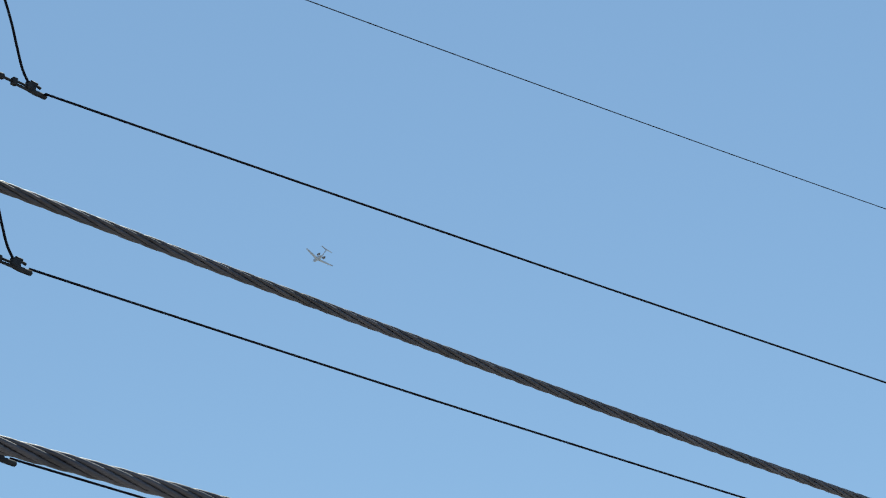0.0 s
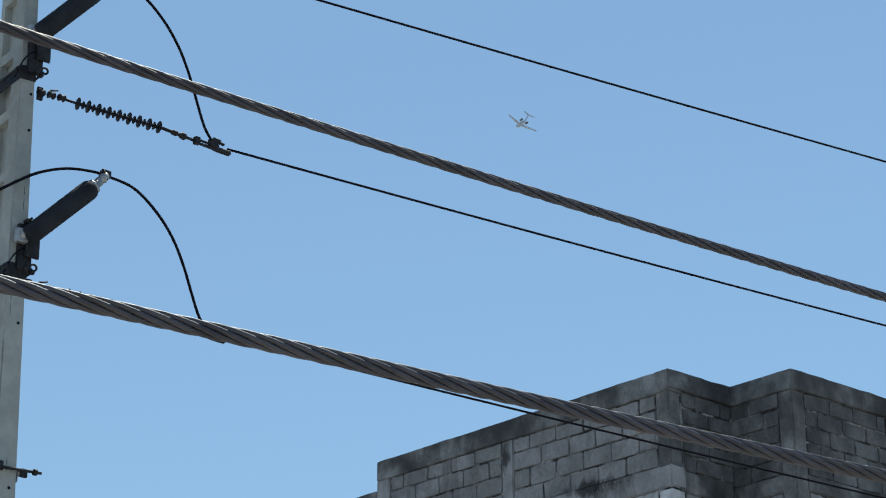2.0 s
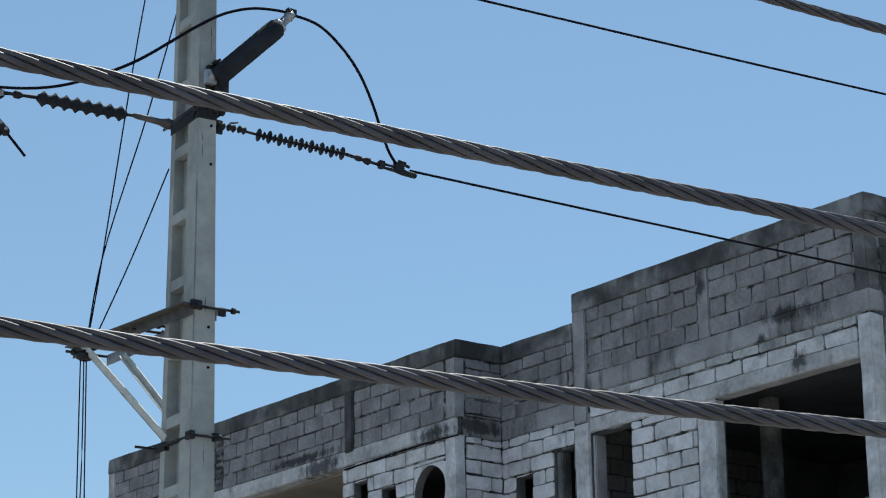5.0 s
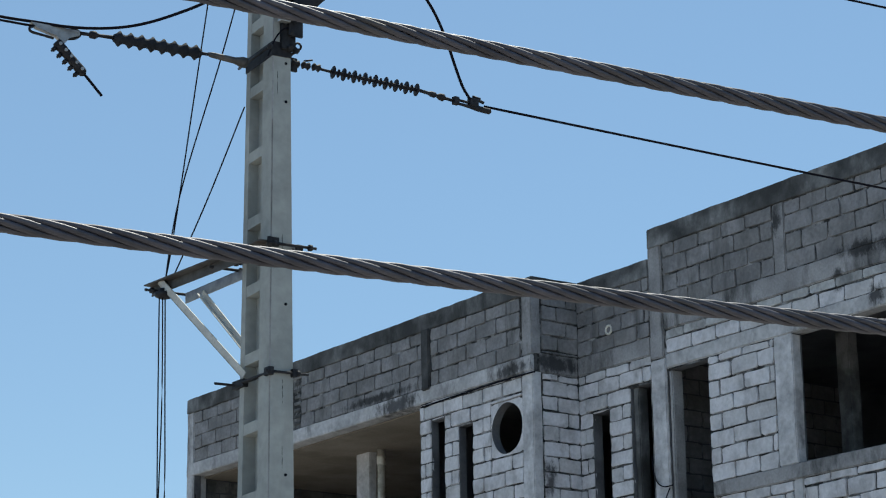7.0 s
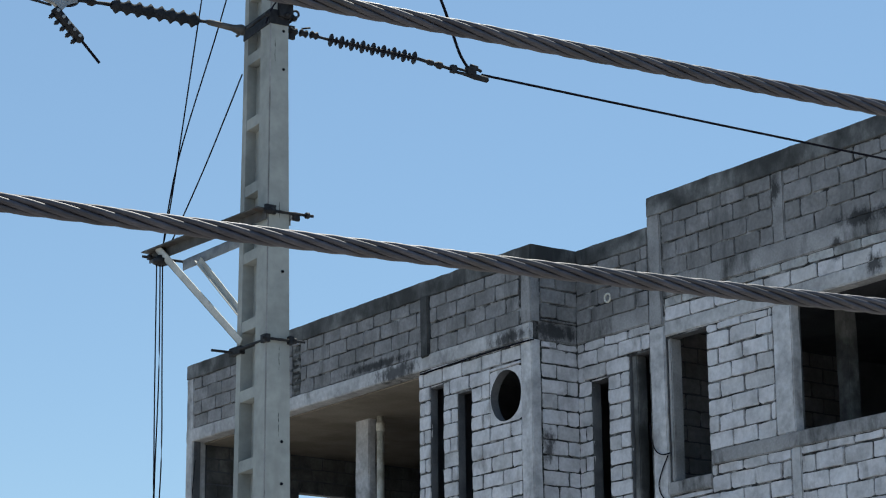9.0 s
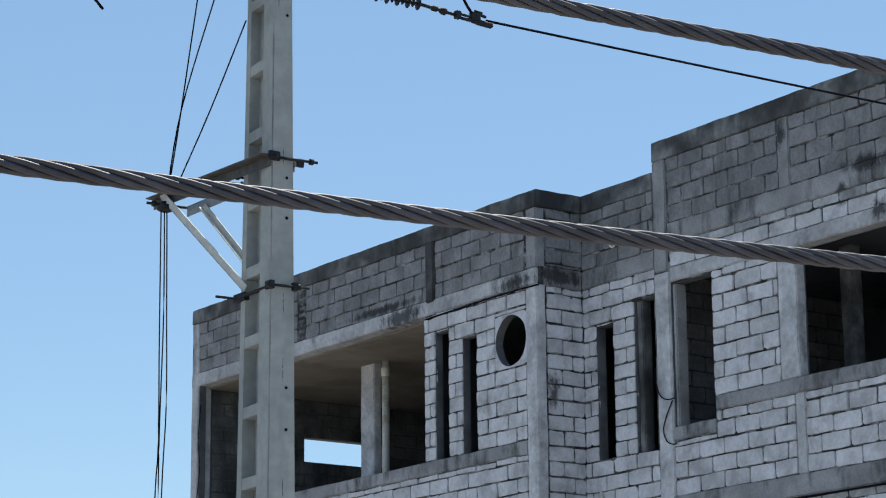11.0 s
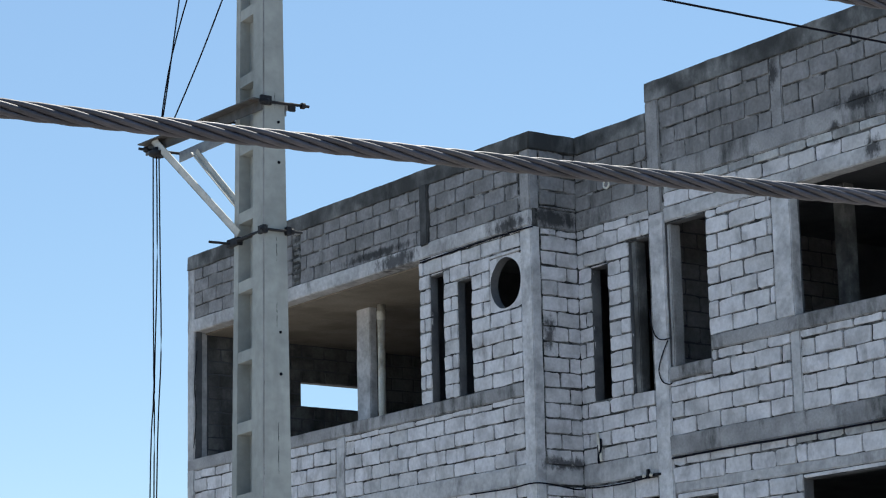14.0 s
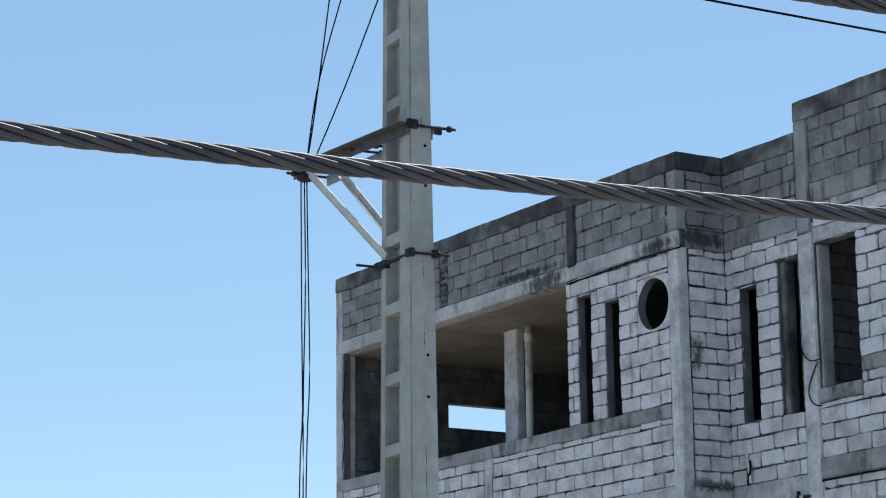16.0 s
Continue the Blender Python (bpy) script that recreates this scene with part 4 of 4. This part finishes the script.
concrete("column", (BXF - 0.018, 17.545, 9.16), (BXF + 0.115, 17.83, 10.57), M_COLUMN)
concrete("column", (BXF - 0.018, 17.49, 8.14), (BXF + 0.1, 17.64, 9.0))
concrete("corner_column", (BXF - 0.02, Y2 - 0.015, 0.0), (BXF + 0.18, Y2 + 0.16, 11.0), M_COLUMN, label="light rough-cast corner column")
concrete("corner_column", (BXF - 0.012, Y2 - 0.012, 11.23), (BXF + 0.17, Y2 + 0.16, 12.06), M_OLD_DIM_CONCRETE)
concrete("roof_beam", (BXF - 0.022, Y2 - 0.02, 11.02), (BXF + 0.2, 19.58, 11.255), M_MID_CONCRETE)
concrete("lintel", (BXF - 0.02, 15.47, 10.57), (BXF + 0.17, 19.57, 10.74))
concrete("window_sill", (BXF - 0.03, 15.47, 9.0), (BXF + 0.18, 18.86, 9.16), M_MID_CONCRETE)
concrete("window_sill", (BXF - 0.03, 18.86, 8.76), (BXF + 0.18, 19.565, 8.91), M_MID_CONCRETE)
concrete("floor_beam", (BXF - 0.03, Y2, 7.91), (BXF + 0.2, 19.60, 8.14), M_MID_CONCRETE)
concrete("lintel", (BXF - 0.015, 15.48, 7.50), (BXF + 0.17, 19.57, 7.62))
concrete("floor_beam", (BXF - 0.03, Y2, 4.6), (BXF + 0.2, Y1 - 0.02, 4.9))
# jambs cast round two openings
concrete("jamb", (BXF + 0.01, 19.50, 8.92), (BXF + 0.17, 19.558, 10.55), M_MID_CONCRETE)
# darker concrete puts the slit's shade into this jamb's colour
concrete("jamb", (BXF + 0.03, 20.11, 8.71), (BXF + 0.17, 20.205, 10.47), M_OLD_DIM_CONCRETE)

# return wall between zones B and C
wr2 = wall_panel("return_wall", "y", Y2, BXF + 0.02, CXF + 0.02, 0.0, 12.08, 0.16, [], M_MORTAR)
# mildew and a dimmer exposure are both put into these block colours
for z0, z1, mt in ((11.22, 12.06, M_MILDEW_DIM_BLOCK), (8.1, 10.99, M_OLD_DIM_BLOCK), (4.9, 7.92, M_BLOCK), (0.0, 4.6, M_BLOCK)):
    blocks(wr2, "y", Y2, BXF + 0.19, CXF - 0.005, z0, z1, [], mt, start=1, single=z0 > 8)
concrete("roof_beam", (BXF + 0.1, Y2 - 0.018, 10.99), (CXF - 0.02, Y2 + 0.1, 11.22), M_OLD_DIM_CONCRETE)
concrete("parapet_cap", (BXF - 0.03, Y2 - 0.04, 12.06), (CXF + 0.03, Y2 + 0.16, 12.265), M_OLD_DIM_CONCRETE, 0.008)
concrete("floor_beam", (BXF + 0.1, Y2 - 0.018, 7.9), (CXF - 0.02, Y2 + 0.1, 8.1))

# zone C and the end wall, upper storey darkened in colour for dimmer exposure
wc = wall_panel("corner_wall", "x", CXF, Y3 + 0.02, Y2 - 0.002, 0.0, 12.08, 0.16, [], M_MORTAR)
for z0, z1, mt in ((11.17, 12.06, M_MILDEW_DIM_BLOCK), (8.1, 10.99, M_OLD_DIM_BLOCK), (4.9, 7.92, M_BLOCK), (0.0, 4.6, M_BLOCK)):
    blocks(wc, "x", CXF, Y3 + 0.17, Y2 - 0.01, z0, z1, [], mt, single=z0 > 8)
concrete("roof_beam", (CXF - 0.02, Y3, 10.99), (CXF + 0.2, Y2 - 0.02, 11.17), M_OLD_DIM_CONCRETE)
concrete("parapet_cap", (CXF - 0.04, Y3 - 0.035, 12.05), (CXF + 0.2, Y2 - 0.045, 12.26), M_OLD_DIM_CONCRETE, 0.008)
concrete("corner_column", (CXF - 0.02, Y3 - 0.015, 0.0), (CXF + 0.17, Y3 + 0.17, 12.05), M_OLD_DIM_CONCRETE)
we = wall_panel("end_wall", "y", Y3, CXF + 0.02, X_BACK, 0.0, 12.08, 0.16, [(20.6, 22.4, 9.1, 10.6)], M_MORTAR)
ECOL = [(19.67, 19.87, 0, 13), (23.4, 23.6, 0, 13)]
for z0, z1, mt in ((11.17, 12.05, M_MILDEW_DIM_BLOCK), (8.1, 10.99, M_OLD_DIM_BLOCK), (4.9, 7.9, M_BLOCK), (0.0, 4.6, M_BLOCK)):
    blocks(we, "y", Y3, CXF + 0.18, X_BACK - 0.01, z0, z1, ECOL + [(20.6, 22.4, 9.1, 10.6)], mt)
for c0, c1, *_ in ECOL:
    concrete("column", (c0, Y3 - 0.02, 0.0), (c1, Y3 + 0.1, 12.05), M_OLD_DIM_CONCRETE)
concrete("roof_beam", (CXF + 0.15, Y3 - 0.025, 10.99), (X_BACK, Y3 + 0.1, 11.17), M_OLD_DIM_CONCRETE)
concrete("floor_beam", (CXF + 0.15, Y3 - 0.025, 7.9), (X_BACK, Y3 + 0.1, 8.1))
concrete("parapet_cap", (CXF - 0.03, Y3 - 0.04, 12.055), (X_BACK + 0.05, Y3 + 0.17, 12.265), M_OLD_DIM_CONCRETE, 0.008)

# back, far end, slabs and inside walls
FARW = (18.30, 19.74, 9.85, 10.21)
wf = wall_panel("far_wall", "y", Y_FAR - 0.16, AXF + 0.2, X_BACK, 0.0, 11.85, 0.155, [FARW], M_INSIDE_SHADE)
# plain blocks like those outside; the dark colour stands in for shade
blocks(wf, "y", Y_FAR - 0.16, AXF + 0.22, 21.0, 8.0, 10.76, [FARW], M_MILDEW_DIM_BLOCK)
wall_panel("back_wall", "x", X_BACK, Y3 + 0.2, Y_FAR, 0.0, 12.05, 0.16, [(26.3, 27.0, 8.9, 10.2)], M_INSIDE_SHADE)
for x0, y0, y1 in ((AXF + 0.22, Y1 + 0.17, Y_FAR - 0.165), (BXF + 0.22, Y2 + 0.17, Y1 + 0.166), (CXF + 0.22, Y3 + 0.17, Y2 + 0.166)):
    part("roof_slab", box(bmesh.new(), Vector((x0, y0, 10.785)) - BO, Vector((X_BACK - 0.01, y1, 10.98)) - BO), M_INSIDE_SHADE, building, "bare concrete roof slab darkened for the room's shade")
part("balcony_soffit", box(bmesh.new(), Vector((AXF + 0.17, 23.61, 10.765)) - BO, Vector((20.5, Y_FAR - 0.17, 10.781)) - BO), M_SOFFIT_BOUNCE, building, "cast balcony ceiling, brown bounce light in its colour")
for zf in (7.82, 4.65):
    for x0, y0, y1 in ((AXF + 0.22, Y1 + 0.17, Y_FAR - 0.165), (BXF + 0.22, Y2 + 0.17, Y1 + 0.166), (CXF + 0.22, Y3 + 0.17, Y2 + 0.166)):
        part("floor_slab", box(bmesh.new(), Vector((x0, y0, zf)) - BO, Vector((X_BACK - 0.01, y1, zf + 0.18)) - BO), M_INSIDE_SHADE, building)
wall_panel("inside_wall", "y", 23.46, AXF + 0.165, X_BACK - 0.01, 8.0, 10.78, 0.14, [], M_INSIDE_SHADE)
wi = wall_panel("inside_wall", "y", 19.90, BXF + 0.165, X_BACK - 0.01, 8.0, 10.78, 0.14, [], M_INSIDE_SHADE)
# darker block colour here paints in the shade of the room
blocks(wi, "y", 19.90, BXF + 0.17, 20.5, 8.0, 10.78, [], M_OLD_DIM_BLOCK)
wall_panel("inside_wall", "x", 21.5, Y3 + 0.2, 19.88, 8.0, 10.78, 0.14, [(16.2, 17.1, 8.0, 10.1)], M_INSIDE_SHADE)
# paler material makes up for the street light falling on this column
concrete("inside_column", (17.57, 26.17, 8.0), (17.69, 26.50, 10.79), M_COLUMN, label="bare concrete column inside the balcony")
# dark colour stands for the dim room round this column
concrete("inside_column", (18.2, 17.74, 8.0), (18.36, 17.93, 10.79), M_OLD_DIM_CONCRETE)
drain = empty("drain_pipe", (17.62, 25.96, 8.0), label="beige plastic drain pipe standing inside the balcony", category="pipe")
bm = tube(bmesh.new(), [(0, 0, 0), (0, 0, 2.78)], 0.052, 14)
part("pipe", bm, M_PIPE, drain)
bm = lathe(bmesh.new(), (0, 0, 2.55), (0, 0, 2.68), [(0, 0.053), (0.1, 0.062), (0.9, 0.062), (1, 0.053)], 14)
part("collar", bm, M_PIPE, drain)

# small fittings on the front
ring = empty("conduit_end", (BXF - 0.02, 20.55, 11.23), label="pale plastic pipe end set in the blockwork", category="pipe")
bm = bmesh.new()
tube(bm, [(0.0 + 0.018 * 0, math.cos(a) * 0.05, math.sin(a) * 0.05) for a in (2 * math.pi * k / 24 for k in range(25))], 0.014, 6)
part("rim", bm, M_PIPE, ring)


def loose_wire(pts, r=0.007, label="thin black cable hanging loose from a window jamb"):
    o = Vector(pts[0])
    ob = empty("loose_cable", o, label=label, category="cable", group="loose cables")
    part("cable", tube(bmesh.new(), smooth_curve([Vector(p) - o for p in pts], 6), r, 6), M_WIRE, ob)


xw = BXF - 0.045
loose_wire([(xw, 19.84, 9.62), (xw, 19.82, 9.45), (xw, 19.76, 9.30), (xw, 19.65, 9.235), (xw + 0.01, 19.52, 9.235)])
loose_wire([(xw, 19.55, 9.21), (xw, 19.66, 9.05), (xw, 19.72, 8.90), (xw, 19.67, 8.77), (xw, 19.57, 8.72), (xw + 0.01, 19.52, 8.72)])
loose_wire([(BXF - 0.05, 19.55, 7.885), (BXF - 0.05, 18.6, 7.892), (BXF - 0.055, 17.6, 7.885), (BXF - 0.05, 16.5, 7.89), (BXF - 0.05, 15.4, 7.88)], 0.012, "black cable run under the floor beam")
loose_wire([(BXF - 0.06, 19.85, 7.735), (BXF - 0.06, 20.3, 7.70), (BXF - 0.06, 20.8, 7.70), (BXF - 0.05, 21.08, 7.72), (AXF + 0.5, 21.09, 7.70), (AXF - 0.04, 21.10, 7.75), (AXF - 0.06, 21.6, 7.74), (AXF - 0.06, 22.4, 7.75)], 0.009, "black cable run under the floor beam")
loose_wire([(AXF - 0.04, 28.95, 10.5), (AXF - 0.05, 29.0, 10.0), (AXF - 0.05, 28.95, 9.6), (AXF - 0.05, 29.02, 9.1)])
# added black tube that draws the dark crack between roof beam and slit wall
loose_wire([(AXF - 0.02, 23.4, 10.745), (AXF - 0.03, 22.6, 10.755), (AXF - 0.03, 21.9, 10.76), (AXF - 0.03, 21.2, 10.755), (AXF + 0.0, 21.12, 10.755)], 0.010, "black tube standing for the dark crack line under the roof beam")
# no cable: a black tube drawn where the joint's gap lies in shade
loose_wire([(BXF - 0.035, 20.80, 8.26), (BXF - 0.05, 20.78, 8.15), (BXF - 0.05, 20.83, 8.05), (BXF - 0.04, 20.84, 7.98)], 0.013, "black tube standing for the shaded gap of a wall joint")


# cleat with two pale knobs that carries the cable by the floor beam
cleat = empty("cable_cleat", (BXF - 0.03, 19.97, 7.74), label="dark cable cleat with two pale porcelain knobs on the floor beam", category="cleat")
part("bar", box(bmesh.new(), (-0.03, -0.20, -0.012), (0.01, 0.22, 0.014), 0.005), M_DARK_STEEL, cleat)
part("stem", box(bmesh.new(), (-0.035, -0.012, -0.03), (0.0, 0.014, 0.075), 0.005), M_DARK_STEEL, cleat)
for y in (-0.075, 0.045):
    part("knob", lathe(bmesh.new(), (-0.06, y, 0.0), (-0.02, y, 0.0), [(0, 0.010), (0.2, 0.022), (0.45, 0.014), (0.7, 0.022), (1, 0.016)], 12), M_PIPE, cleat, "pale porcelain knob")
stub = empty("conduit_stub", (BXF - 0.035, 20.80, 8.00), label="short pale conduit leaning in an open wall joint", category="pipe")
part("conduit", tube(bmesh.new(), smooth_curve([(0, 0, 0), (-0.006, 0.008, 0.12), (-0.004, 0.03, 0.24), (0.004, 0.06, 0.34)], 5), 0.017, 10), M_PIPE, stub)
# solid dark box in place of the open joint's shade
part("open_joint", box(bmesh.new(), (0.012, 0.035, -0.01), (0.03, 0.085, 0.20), 0.006), M_INSIDE_SHADE, stub, "dark box drawn for the shaded gap behind the conduit")


# ---- small jet in the distance ----
def jet(bearing, height, far):
    b, h = radians(bearing), radians(height)
    at = Vector((math.sin(b) * math.cos(h), math.cos(b) * math.cos(h), math.sin(h))) * far + Vector((0, 0, 4.6))
    ob = empty("jet_aircraft", at, label="small twin-engine jet with a high tail, far off, haze in its colour", category="aircraft")
    part("fuselage", lathe(bmesh.new(), (0, 9.5, 0), (0, -9.5, 0.5), [(0, 0.1), (0.05, 0.6), (0.15, 1.15), (0.65, 1.15), (0.85, 0.7), (1, 0.15)], 16), M_JET, ob)

    def slab(name, pts, thick, up):
        bm = bmesh.new()
        f = bm.faces.new([bm.verts.new(p) for p in pts])
        e = bmesh.ops.extrude_face_region(bm, geom=[f])
        bmesh.ops.translate(bm, verts=[v for v in e["geom"] if isinstance(v, bmesh.types.BMVert)], vec=Vector(up) * thick)
        part(name, bm, M_JET, ob)
    for sx in (-1, 1):
        slab("wing", [(sx * 0.8, 2.0, -0.7), (sx * 10.2, -2.6, 0.0), (sx * 10.2, -4.0, 0.0), (sx * 0.8, -2.2, -0.7)], 0.3, (0, 0, 1))
        slab("tailplane", [(0, -8.6, 4.6), (sx * 4.0, -10.2, 4.7), (sx * 4.0, -11.2, 4.7), (0, -10.8, 4.6)], 0.2, (0, 0, 1))
        part("engine", lathe(bmesh.new(), (sx * 2.0, -3.6, 0.8), (sx * 2.0, -7.4, 0.9), [(0, 0.55), (0.1, 0.75), (0.6, 0.75), (1, 0.45)], 14), M_JET_DARK, ob)
    slab("fin", [(-0.15, -6.2, 0.8), (-0.15, -8.6, 4.6), (-0.15, -10.8, 4.6), (-0.15, -9.4, 0.8)], 0.3, (1, 0, 0))
    ob.rotation_euler = (radians(14), radians(24), radians(-bearing + 24))
    return ob


jet(44.8, 24.4, 1500.0)
lay_blocks()
